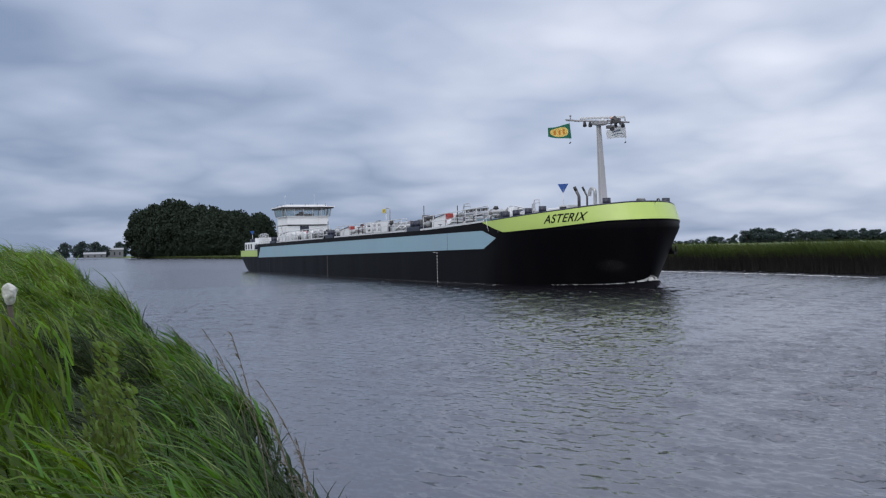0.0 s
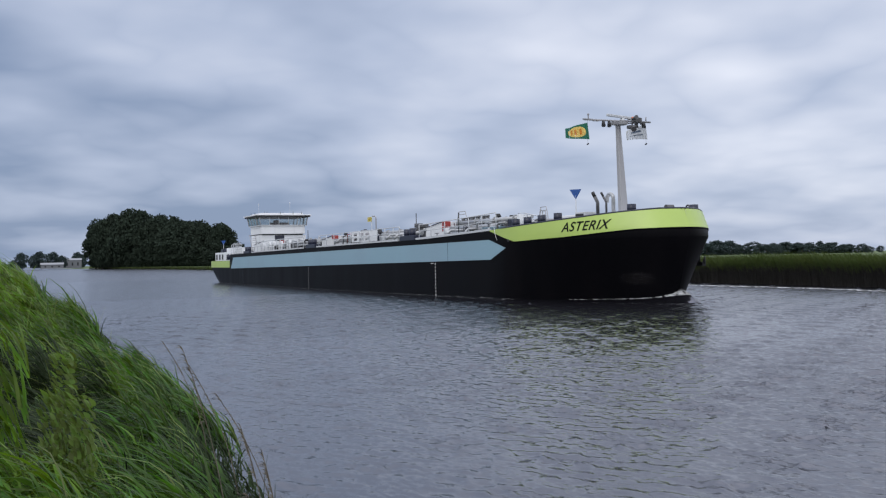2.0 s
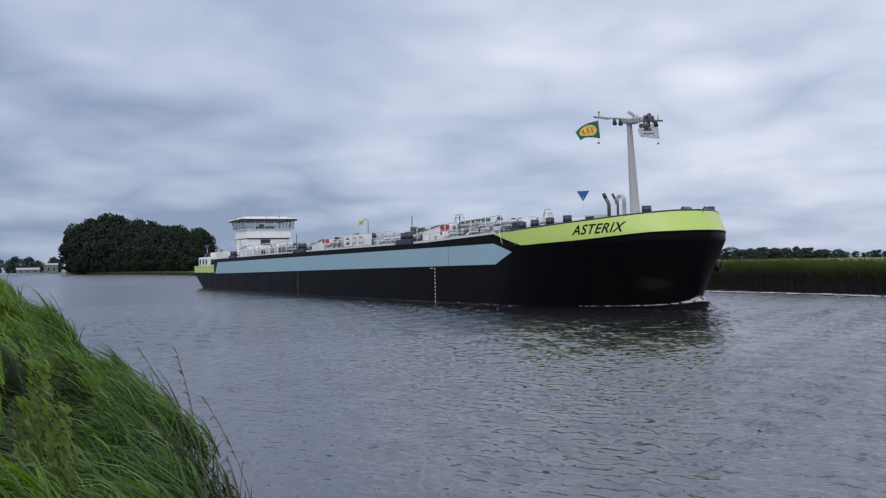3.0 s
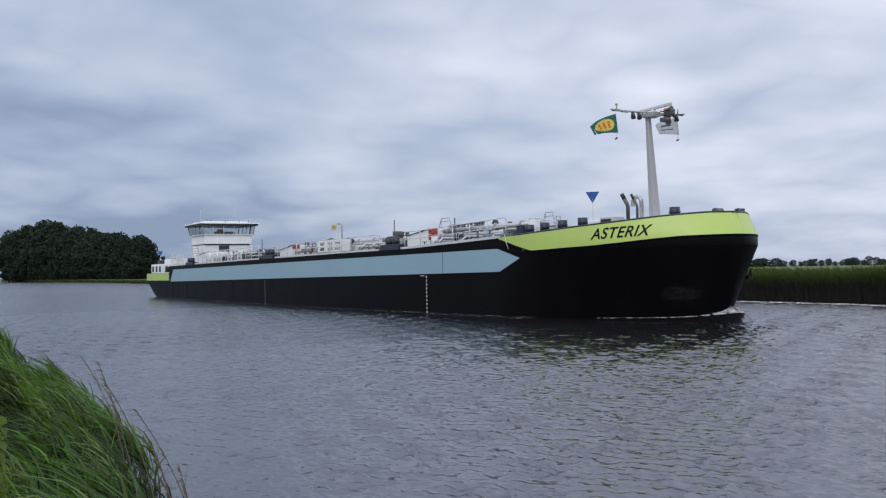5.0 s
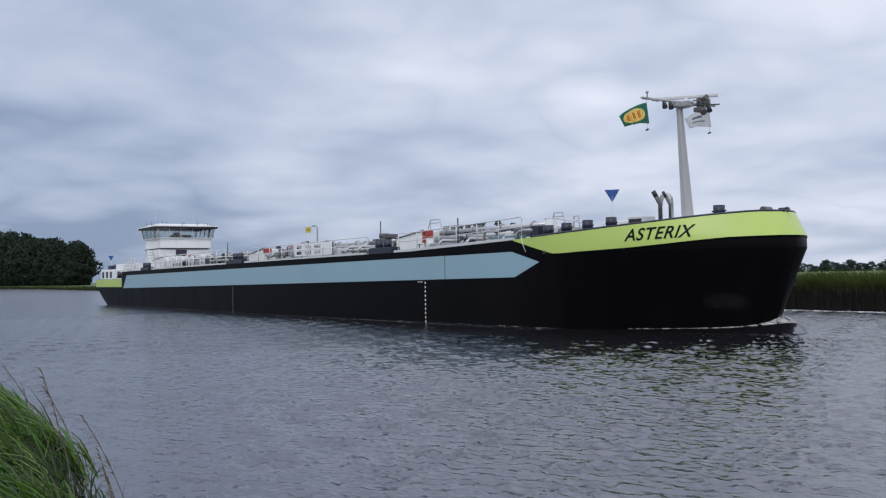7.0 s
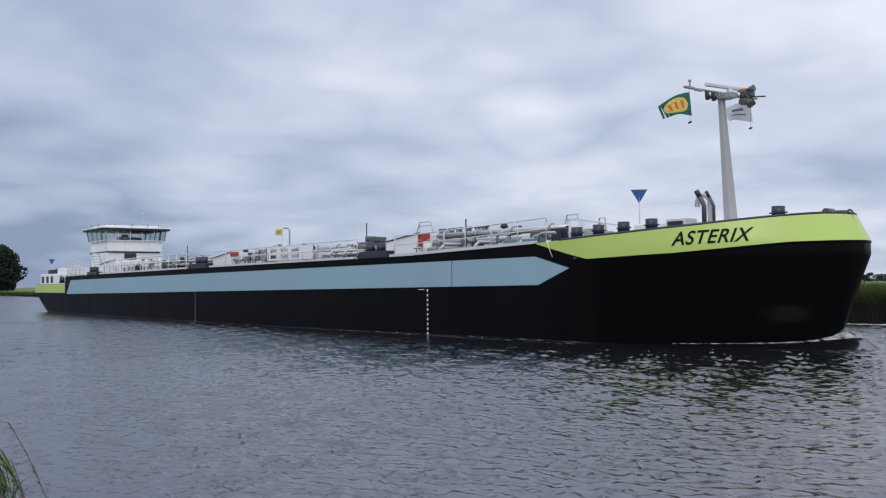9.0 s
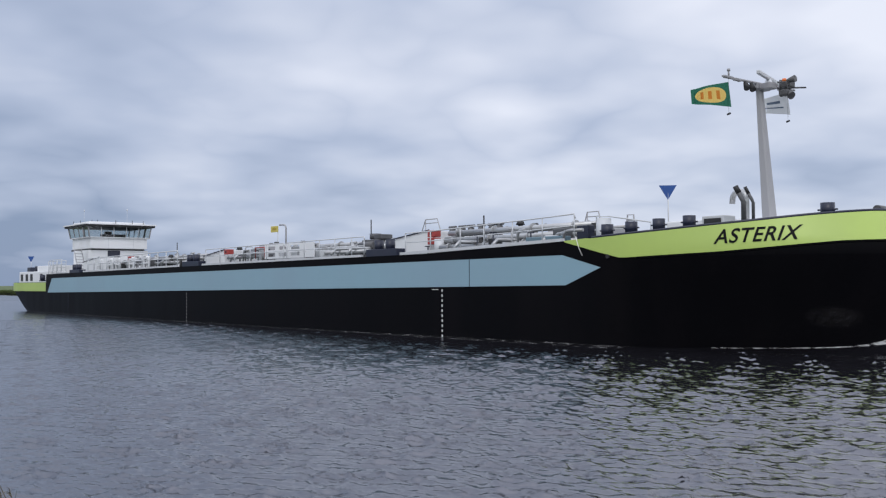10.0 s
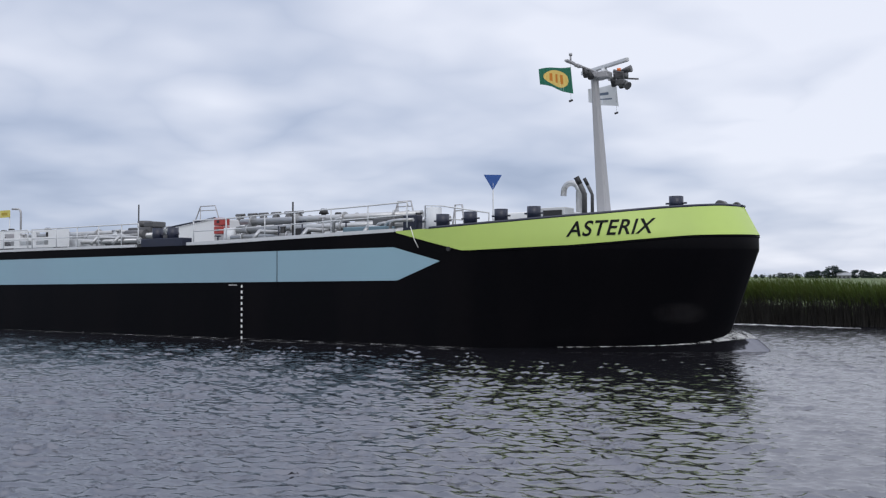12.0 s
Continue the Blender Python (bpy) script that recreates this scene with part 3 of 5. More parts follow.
for side in (-1, 1):
    rows = []
    n_up = 6
    for k in range(0, 5):
        x = 29.95 + (BOW_X - 29.95) * k / 5
        a, b = band_low(x), lerp_table(x, TOP) + 0.005
        rows.append([(x, CY + side * (HALF + 0.012), a + (b - a) * j / n_up) for j in range(n_up + 1)])
    for k in range(0, 45):
        s = k / 44
        x_mid = bow_plan(s, 3.6)[0]
        a, b = band_low(x_mid), lerp_table(x_mid, TOP) - 0.02
        row = []
        for j in range(n_up + 1):
            z = a + (b - a) * j / n_up
            x, y = bow_s(s, z, 0.03)
            row.append((x, CY + side * max(0.0, y), z))
        rows.append(row)
    grid_mesh("bow_band", rows, M_LIME, ship, label="lime green painted band round the bow")
    rows = []
    for k in range(0, 31):
        s = k / 30 * 0.985
        row = []
        for z in (1.73, 2.0, 2.25, 2.45):
            x, y = stern_plan(s, z)
            row.append((x, CY + side * (y + 0.012), z))
        rows.append(row)
    grid_mesh("stern_band", rows, M_LIME, ship, label="lime green painted band round the stern")


# ship's name on the starboard bow
def lettering(body, x0, z0, height, width, rise):
    cu = bpy.data.curves.new("lettering", "FONT")
    cu.body, cu.size, cu.shear, cu.space_character, cu.offset = body, 1.0, 0.2, 1.08, 0.016
    ob = new("lettering_source", cu)
    dg = bpy.context.evaluated_depsgraph_get()
    me = bpy.data.meshes.new_from_object(ob.evaluated_get(dg))
    bpy.data.objects.remove(ob)
    bm = bmesh.new()
    bm.from_mesh(me)
    bmesh.ops.triangulate(bm, faces=bm.faces[:])
    for _ in range(2):
        bmesh.ops.subdivide_edges(bm, edges=[e for e in bm.edges if e.calc_length() > 0.12], cuts=1)
    xs, ys = [v.co.x for v in bm.verts], [v.co.y for v in bm.verts]
    lx, wx, hy = min(xs), max(xs) - min(xs), max(ys)
    # arc length along the bow at letter height
    table, acc, last = [(0.0, x0)], 0.0, Vector(bow_point(x0, z0, 0))
    for i in range(1, 61):
        xx = x0 + 3.2 * i / 60
        p = Vector(bow_point(xx, z0, 0))
        acc += (p - last).length
        table.append((acc, xx))
        last = p
    for v in bm.verts:
        f = (v.co.x - lx) / wx
        x = lerp_table(f * width, table)
        z = z0 + v.co.y / hy * height + rise * f
        bx, by = bow_point(x, z, 0.042)
        v.co = (bx, CY - by, z)
    part("lettering", bm, M_BLACK, ship, "black slanted capital letters of the ship's name")


lettering("ASTERIX", 35.35, 3.38, 0.44, 2.50, 0.10)


# paler patch low on the bow
for size, proud in ((1.0, 0.008), (0.8, 0.012), (0.55, 0.016)):
    rows = []
    for k in range(15):
        row = []
        for j in range(5):
            e = math.sqrt(max(0.0, 1 - (k / 7 - 1) ** 2))
            z = 1.10 + 0.05 * (k / 14) + 0.33 * size * e * (j / 2 - 1)
            x, y = bow_point(37.83 + 1.3 * size * (k / 14 - 0.5), z, proud)
            row.append((x, CY - y, z))
        rows.append(row)
    grid_mesh("scuff_patch", rows, M_PALEPATCH, ship, label="soft greyish patch on the black bow")

# anchor in its pocket on the port bow
ax, ay = bow_point(37.5, 1.85, 0.06)
anchor_bm = tube([(ax, CY + ay, 2.35), (ax - 0.02, CY + ay + 0.04, 1.75)], 0.07, 8)
add_box(anchor_bm, ax - 0.28, ax + 0.28, CY + ay - 0.02, CY + ay + 0.2, 1.62, 1.82, 0.04)
for dx in (-0.24, 0.24):
    add_tube(anchor_bm, [(ax + dx, CY + ay + 0.1, 1.74), (ax + dx * 1.15, CY + ay + 0.14, 2.1)], 0.09, 8, 0.03)
part("anchor", anchor_bm, M_DARK, ship, "dark steel anchor hanging at the bow")

# draught marks
def draught_marks(x, z_low, count, paint):
    base = None
    for i in range(count):
        m = pose(x, CY - HALF - 0.006, z_low + 0.2 * i)
        if base is None:
            base = part("draught_mark", box(-0.035, 0.035, -0.006, 0.006, -0.05, 0.05, 0), paint, ship)
            base.matrix_basis = m
        else:
            like("draught_mark", base, ship, m)
    return base


draught_marks(23.24, 0.12, 10, M_TICK)
# after set: dimming by distance painted in as a greyer colour
draught_marks(-0.89, 0.07, 9, M_DIMTICK)
# third set of draught marks drawn as a single faint strip
part("plate_seam", box(-22.5, -22.46, CY - HALF - 0.006, CY - HALF, 0.1, 1.6, 0), M_NAVY, ship)
part("hull_seam", box(24.9, 24.94, CY - HALF - 0.008, CY - HALF, 1.9, 3.2, 0), M_HULL, ship)
part("plate_mark", box(22.6, 23.0, CY - HALF - 0.01, CY - HALF, 1.95, 1.975, 0), M_TICK, ship)


# deck rails
def deck_rail(xs, y, z_of, height, mids=(0.5,), ends=True, r=0.022):
    bm = bmesh.new()
    top = [(x, y, z_of(x) + height) for x in xs]
    if ends:
        top = [(xs[0] - 0.05, y, z_of(xs[0]) + height - 0.15)] + top + [(xs[-1] + 0.05, y, z_of(xs[-1]) + height - 0.15)]
    add_tube(bm, top, r * 1.2, 6)
    for m_ in mids:
        add_tube(bm, [(x, y, z_of(x) + height * m_) for x in (xs[0], *xs[1:-1], xs[-1])], r, 6)
    rail = part("railing", bm, M_GREYW, ship, "pale painted tubular deck railing")
    post = None
    for x in xs:
        if post is None:
            post = part("rail_post", tube([(0, 0, 0), (0, 0, height)], r * 1.1, 6), M_GREYW, rail)
            post.matrix_basis = pose(x, y, z_of(x))
        else:
            like("rail_post", post, rail, pose(x, y, z_of(x)))
    return rail


def zt(x):
    return lerp_table(x, TOP) + 0.12


for yy in (-5.45, 4.15):
    deck_rail([20.5, 22.2, 24.1, 25.5, 27.1, 28.65, 30.2], yy, zt, 0.8)
    deck_rail([10.5, 12.2, 13.6, 14.98, 16.4, 17.4], yy, zt, 0.8)
    deck_rail([1.2, 3.0, 4.8, 6.6, 8.4, 10.2], yy, zt, 0.8)
    deck_rail([-18.8, -17.5, -16.2, -14.9, -13.6, -12.3, -11, -9.7, -8.4, -7.1, -5.8, -4.5, -2.8], yy, zt, 0.88, r=0.03)
low_rail = bmesh.new()
add_tube(low_rail, [(29.75, -3.8, 3.6), (29.75, -3.8, 4.58), (30.4, -3.8, 4.55), (32.2, -3.8, 4.25), (32.2, -3.8, 3.6)], 0.028, 6)
add_tube(low_rail, [(30.0, -3.8, 3.6), (30.0, -3.8, 4.56)], 0.025, 6)
add_tube(low_rail, [(29.75, -3.8, 4.2), (31.6, -3.8, 4.02)], 0.022, 6)
part("railing", low_rail, M_GREYW, ship, "pale tubular rail sloping down towards the bow")
deck_rail([-28.4, -27.4, -26.3, -25.2, -24.0], -5.4, lambda x: 3.1, 1.05, mids=(0.25, 0.5, 0.75))
# hoop gates over the rail
for x, y, z, w in ((14.95, 0.4, 5.05, 0.85), (26.2, 0.0, 4.72, 0.55), (-3.9, 0.0, 4.25, 0.75), (-2.15, 0.0, 4.28, 0.45), (30.25, -2.5, 4.25, 0.25)):
    hoop = tube([(x - w, y, 3.5), (x - w, y, z - 0.2), (x - w * 0.62, y, z + 0.42), (x + w * 0.5, y, z + 0.42), (x + w * 0.8, y, z - 0.2), (x + w * 0.8, y, 3.5)], 0.03, 6)
    add_tube(hoop, [(x - w * 0.62, y, 3.5), (x - w * 0.62, y, z + 0.42)], 0.022, 6)
    add_tube(hoop, [(x - w * 0.75, y, z + 0.22), (x + w * 0.62, y, z + 0.22)], 0.022, 6)
    part("rail_hoop", hoop, M_MAST, ship, "bent tubular hoop over a deck passage")


# bollards
def bollard_pair(x, y, z, base=True, h=0.5):
    grp = part("bollard", box(x - 1.15, x + 1.15, y - 0.22, y + 0.28, z - 0.34, z + 0.1, 0.03) if base else box(x - 0.3, x + 0.3, y - 0.2, y + 0.2, z - 0.05, z + 0.04, 0.01), M_NAVY, ship, "dark navy steel mooring bollard")
    for dx in ((-0.42, 0.42) if base else (0.0,)):
        bm = tube([(x + dx, y, z), (x + dx, y, z + h)], 0.21, 14)
        add_tube(bm, [(x + dx - 0.32, y, z + h * 0.5), (x + dx + 0.32, y, z + h * 0.5)], 0.03, 6)
        part("bollard_post", bm, M_NAVY, grp)
    return grp


for yy in (-5.35, 4.05):
    bollard_pair(18.85, yy, 3.62)
    bollard_pair(-0.7, yy, 3.5)
    bollard_pair(-21.5, yy, 3.3)
for x, y in ((31.32, -4.75), (32.25, -4.6), (33.2, -4.35), (34.15, -4.0), (37.88, -2.48)):
    for yy in (y, 2 * CY - y):
        bollard_pair(x - (0.24 if x < 36 else 0.04), yy, lerp_table(x, TOP) + (0.06 if x < 36 else -0.04), base=False, h=0.42)
part("fairlead", tube([(31.9, -5.72, 3.07), (31.9, -5.6, 3.07)], 0.07, 10), M_DARK, ship)
part("mooring_rope", tube([(30.55, -5.76, 3.78), (30.7, -5.78, 3.4), (30.85, -5.77, 3.12)], 0.012, 6), M_TICK, ship, "pale rope hanging over the side")

# bow winch and low forward house
bm = bmesh.new()
hump = []
for k in range(13):
    f = k / 12
    rise = 0.34 * math.sin(math.pi * min(1.0, 0.62 * f + 0.03)) ** 1.3
    hump.append([bm.verts.new((37.85 + 1.15 * f, -1.0 + 0.36 * math.cos(a_), 4.1 + rise * math.sin(a_))) for a_ in (0, 0.5, 1.05, 1.57, 2.1, 2.64, math.pi)])
for r0, r1 in zip(hump, hump[1:]):
    for k in range(6):
        bm.faces.new((r0[k], r0[k + 1], r1[k + 1], r1[k])).smooth = True
add_tube(bm, [(38.72, -1.2, 4.38), (38.72, -0.8, 4.38)], 0.14, 16)
add_tube(bm, arc((38.9, -0.06, 4.38), 0.11, -20, 200, n=10), 0.04, 8)
add_box(bm, 38.75, 39.05, -0.14, 0.02, 4.06, 4.34, 0.03)
part("anchor_winch", bm, M_SOOT, ship, "dark anchor winch on the foredeck")
part("forepeak_house", box(31.9, 34.2, -2.6, 2.6, 3.5, 4.32, 0.05), M_WHITE, ship, "low white forepeak house")
part("forepeak_vent", box(33.45, 34.3, -2.68, -2.0, 3.9, 4.42, 0.03), M_GREYW, ship)
part("vent_grille", box(33.55, 34.2, -2.72, -2.66, 4.05, 4.33, 0.01), M_DARK, ship)
part("deck_bench", box(34.3, 36.4, -1.6, 1.6, 3.8, 4.3, 0.05), M_GREYW, ship)


# exhausts
def exhaust(name, x, y, h, r, hook):
    if hook:
        pts = [(x, y, 4.2), (x, y, h - 0.28)] + arc((x - 0.28, y, h - 0.28), 0.28, 15, 165, n=9) + [(x - 0.57, y, h - 0.42)]
    else:
        pts = [(x, y, 4.2), (x, y, h - 0.52), (x - 0.03, y - 0.02, h - 0.43), (x - 0.2, y - 0.15, h)]
    ob = part(name, tube(pts, r, 12), M_STEEL if hook else M_SOOT, ship, "bare steel exhaust pipe" if hook else "sooty dark exhaust pipe with a slanted tip")
    if not hook:
        part("exhaust_tip", tube([(x - 0.115, y - 0.085, h - 0.215), (x - 0.205, y - 0.153, h + 0.01)], r * 1.06, 12), M_DARK, ob)


exhaust("exhaust_pipe", 33.77, -0.54, 5.38, 0.10, True)
exhaust("exhaust_pipe", 34.75, -2.2, 5.36, 0.085, False)
exhaust("exhaust_pipe", 34.80, -1.72, 5.36, 0.055, False)


# blue triangle boards
def triangle_board(x, y, z_foot, z_top, w):
    board = bmesh.new()
    a = [board.verts.new(p) for p in ((x - w * 0.42, y - w * 0.42 * 0.9, z_top), (x + w * 0.42, y + w * 0.42 * 0.9, z_top), (x, y, z_top - w * 0.95))]
    b = [board.verts.new(v.co + Vector((0.02, -0.022, 0))) for v in a]
    board.faces.new(a)
    board.faces.new(b[::-1])
    for i in range(3):
        board.faces.new((a[i], b[i], b[(i + 1) % 3], a[(i + 1) % 3]))
    bmesh.ops.recalc_face_normals(board, faces=board.faces[:])
    sign = part("signal_board", board, M_BLUE, ship, "blue triangular signal board")
    part("signal_pole", tube([(x + 0.01, y, z_foot), (x + 0.01, y, z_top - w * 0.5)], 0.025, 8), M_GREYW, sign)


triangle_board(30.47, -0.62, 3.5, 5.84, 0.58)
triangle_board(-38.2, -4.0, 3.2, 4.85, 0.55)

# mast
mast_bm = bmesh.new()
rings = []
for z, w, d, cx in ((4.0, 0.18, 0.22, 34.74), (4.5, 0.175, 0.21, 34.71), (8.6, 0.105, 0.12, 34.43), (8.9, 0.11, 0.12, 34.41)):
    c = 0.05
    rings.append([mast_bm.verts.new((cx + px, -0.63 + py, z)) for px, py in ((-w, -d + c), (-w + c, -d), (w - c, -d), (w, -d + c), (w, d - c), (w - c, d), (-w + c, d), (-w, d - c))])
for a, b in zip(rings, rings[1:]):
    for k in range(8):
        mast_bm.faces.new((a[k], a[(k + 1) % 8], b[(k + 1) % 8], b[k]))
mast_bm.faces.new(rings[-1])
mast = part("mast", mast_bm, M_MAST, ship, "tapered grey box mast leaning slightly aft")
bm = box(34.27, 34.58, -0.98, -0.2, 8.8, 8.97, 0.03)
add_box(bm, 34.3, 34.95, -0.82, -0.38, 8.78, 8.99, 0.03)
part("mast_head", bm, M_MAST, mast)
bm = tube([(34.40, -2.67, 9.0), (34.60, 1.27, 9.0)], 0.045, 8)
add_box(bm, 34.34, 34.46, -2.72, -2.2, 9.0, 9.05, 0.0)
add_tube(bm, [(34.41, -2.42, 9.03), (34.41, -2.42, 9.27)], 0.03, 8)
add_tube(bm, [(34.41, -2.42, 9.22), (34.41, -2.42, 9.3)], 0.055, 8)
add_tube(bm, [(34.58, 1.0, 9.05), (34.58, 1.0, 9.27)], 0.03, 8)
for arm_y in (-2.1, -1.9, 0.55, 0.8):
    add_box(bm, 34.40, 34.54, arm_y - 0.07, arm_y + 0.07, 8.93, 9.01, 0.01)
part("cross_arm", bm, M_MAST, mast, "grey cross arm with small lamps")
for y, x in ((-1.55, 34.45), (-1.2, 34.45), (0.35, 34.6), (0.75, 34.7)):
    part("mast_lamp", tube([(x, y, 9.0), (x + 0.04, y - 0.02, 8.9), (x + 0.14, y - 0.08, 8.7)], 0.045, 10, 0.11), M_DARK, mast, "small dark searchlight")
bm = tube([(35.0, -0.45, 9.0), (35.35, -0.45, 8.95), (35.35, -0.45, 8.6)], 0.03, 6)
add_box(bm, 35.15, 35.45, -0.65, -0.25, 8.5, 8.68, 0.03)
add_box(bm, 34.95, 35.3, -0.2, 0.15, 8.85, 9.1, 0.03)
add_tube(bm, [(35.3, -0.35, 9.0), (35.6, -0.35, 9.05)], 0.07, 10, 0.12)
for eq_y in (-0.1, 0.2, 0.45):
    add_tube(bm, [(34.9, eq_y, 8.8), (34.9, eq_y, 9.14)], 0.05, 8)
add_tube(bm, [(34.7, -0.3, 8.86), (35.5, 0.5, 8.86)], 0.03, 6)
add_tube(bm, [(35.4, -0.45, 8.55), (35.55, -0.5, 8.45)], 0.1, 10, 0.14)
part("mast_equipment", bm, M_SOOT, mast, "dark horn, camera and lamp brackets")
part("beacon_lamp", tube([(35.1, -0.2, 9.04), (35.1, -0.2, 9.14)], 0.07, 10), M_ORANGE, mast, "orange beacon lamp")
part("radar_pedestal", tube([(34.75, -0.6, 8.95), (34.75, -0.6, 9.08)], 0.16, 12, 0.1), M_GREYW, mast)
bm = box(-1.22, 1.22, -0.06, 0.06, 0.0, 0.13, 0.03)
add_tube(bm, [(0, 0, -0.06), (0, 0, 0.02)], 0.09, 12)
radar = part("radar_scanner", bm, M_GREYW, mast, "pale turning radar scanner bar")


# flags of stiff strips that swing one after another
def flag(y, z_top, length, height, material_, label, weight=True):
    hoist = tube([(0, 0, 0.2), (0, 0, -height - 0.2)], 0.004, 5)
    add_tube(hoist, [(-0.06, 0, -height - 0.24), (0.06, 0, -height - 0.21)], 0.035, 8)
    fl = part("flag", hoist, M_DARK, ship, label)
    fl.matrix_basis = pose(34.45, y, z_top)
    n = 12
    strips = []
    for i in range(n):
        bm = bmesh.new()
        uv = bm.loops.layers.uv.new("uv")
        w = length / n
        cols = [(0, i / n), (w * 1.1, (i + 1.1) / n)]
        vs = [[bm.verts.new((x, 0, -height * (0.10 * u + (1 - 0.42 * u) * j / 6))) for j in range(7)] for x, u in cols]
        for j in range(6):
            f = bm.faces.new((vs[0][j], vs[1][j], vs[1][j + 1], vs[0][j + 1]))
            f.smooth = True
            for lp, (u, v) in zip(f.loops, ((cols[0][1], 1 - j / 6), (cols[1][1], 1 - j / 6), (cols[1][1], 1 - (j + 1) / 6), (cols[0][1], 1 - (j + 1) / 6))):
                lp[uv].uv = (u, v)
        strips.append(part("flag_strip", bm, material_, fl))
    return strips, length / n


flag_a = flag(-2.5, 8.84, 1.3, 0.84, M_FLAG, "green flag with a yellow oval blowing from the cross arm")
flag_b = flag(1.08, 8.92, 1.15, 0.8, M_WFLAG, "white flag with dark bars blowing behind the mast")


# tank deck: pipes, hatches, boxes
def pipe_run(x0, x1, y, z, r, flanges=True):
    bm = tube([(x0, y, z), (x1, y, z)], r, 10)
    x = x0 + 0.6
    while flanges and x < x1:
        add_tube(bm, [(x - 0.03, y, z), (x + 0.03, y, z)], r * 1.6, 12)
        x += 2.3
    return part("cargo_pipe", bm, M_STEEL, ship, "bare steel cargo pipe with flanges")


for x0, x1, y, z, r in ((20.6, 28.8, -3.6, 3.75, 0.12), (20.6, 28.6, -3.3, 4.05, 0.13), (20.4, 29.0, -2.9, 4.38, 0.14), (20.4, 28.5, -2.2, 4.45, 0.10), (20.2, 28.0, -1.4, 4.2, 0.12),
                        (1.5, 16.0, -3.2, 4.0, 0.12), (1.5, 16.0, -2.7, 4.2, 0.13), (-18.0, -3.0, -3.2, 3.9, 0.11), (-18.0, -3.0, -2.6, 4.1, 0.12), (1.5, 16.0, -4.2, 3.75, 0.09), (-18, -3, -4.2, 3.65, 0.09),
                        (-18.0, 29.0, 2.4, 4.1, 0.12), (-18.0, 29.0, 3.1, 4.0, 0.10)):
    pipe_run(x0, x1, y, z, r)
random.seed(4)
for x in (19.0, 19.7, 20.3, 21.0, 21.7, 22.2, 5.2, 6.0, 12.9, 14.0, -6.0, -8.5, -12.0, -15.5):
    z, y = (4.62, -1.6) if x > 18 else (4.1, -3.0)
    bm = tube([(x, y, z - 1.0), (x, y, z + 0.15)], 0.09, 10)
    add_tube(bm, [(x, y, z - 0.1), (x, y, z - 0.02), (x, y, z + 0.1)], 0.2, 12, 0.14)
    add_tube(bm, [(x - 0.24, y, z + 0.17), (x + 0.24, y, z + 0.17)], 0.06, 8)
    part("pipe_valve", bm, M_SOOT if x > 18 else M_STEEL, ship, "steel valve with a hand wheel")
for x, y, z in ((23.4, -1.5, 4.68), (23.3, -0.5, 4.6), (10.6, -4.0, 4.15), (8.0, -3.0, 4.35), (5.1, -3.0, 4.4), (4.5, -3.0, 4.35), (-9.0, -3.2, 4.05), (0.2, -2.8, 4.3), (4.6, -3.4, 4.2)):
    bm = tube([(x, y, z - 0.5), (x, y, z)], 0.1, 10)
    add_tube(bm, [(x, y, z), (x, y, z + 0.1), (x, y, z + 0.2)], 0.2, 12, 0.12)
    part("tank_vent", bm, M_DARK, ship, "dark capped tank vent")


def hatch_cover(x0, x1, y0, y1, z0, z1):
    """White cover with a sloping top."""
    bm = bmesh.new()
    v = [bm.verts.new(p) for p in ((x0, y0, z0), (x1, y0, z0), (x1, y1, z0), (x0, y1, z0), (x0, y0, z1 - 0.32), (x1, y0, z1), (x1, y1, z1), (x0, y1, z1 - 0.32))]
    for q in ((0, 1, 5, 4), (1, 2, 6, 5), (2, 3, 7, 6), (3, 0, 4, 7), (4, 5, 6, 7), (3, 2, 1, 0)):
        bm.faces.new([v[i] for i in q])
    bmesh.ops.bevel(bm, geom=bm.edges[:], offset=0.05, segments=2, affect="EDGES")
    cover = part("tank_cover", bm, M_WHITE, ship, "white steel tank cover with a sloping top")
    part("cover_edge", tube([(x0, y0 - 0.03, z1 - 0.31), (x1, y0 - 0.03, z1 + 0.01)], 0.035, 8), M_NAVY, cover)


hatch_cover(16.25, 19.1, -3.05, 1.6, 3.3, 4.6)
hatch_cover(-1.5, 1.3, -4.3, 1.0, 3.2, 4.25)
hatch_cover(-24.2, -20.5, -4.0, 3.0, 3.0, 4.35)


def extinguisher_box(x, y, z):
    b = part("fire_box", box(x - 0.24, x + 0.24, y - 0.2, y + 0.2, z, z + 0.3, 0.03), M_RED, ship, "red fire equipment box")
    part("box_panel", box(x - 0.07, x + 0.07, y - 0.212, y - 0.2, z + 0.1, z + 0.2, 0), M_DARK, b)


extinguisher_box(19.5, -3.1, 3.95)
extinguisher_box(19.5, -3.1, 4.28)
extinguisher_box(1.8, -4.3, 3.95)
extinguisher_box(-14.0, -4.0, 3.95)
part("drum", tube([(20.3, -3.4, 3.4), (20.3, -3.4, 4.15)], 0.26, 16), M_GREYW, ship, "pale steel drum")
part("drum", tube([(30.1, -3.8, 3.5), (30.1, -3.8, 4.5)], 0.3, 16, 0.26), M_GREYW, ship, "pale steel drum")
part("hose_tray", box(26.9, 29.3, -5.25, -4.75, 3.55, 3.72, 0.05), M_DARK, ship, "dark hose tray beside the rail")
part("tool_crate", box(26.9, 28.7, -4.6, -4.0, 3.45, 3.92, 0.04), material("blue_grey_box", (0.14, 0.22, 0.27), 0.5), ship, "blue-grey deck crate")
part("deck_cabinet", box(24.5, 27.5, -1.0, 1.2, 3.4, 4.4, 0.06), M_MAST, ship, "grey deck cabinet")

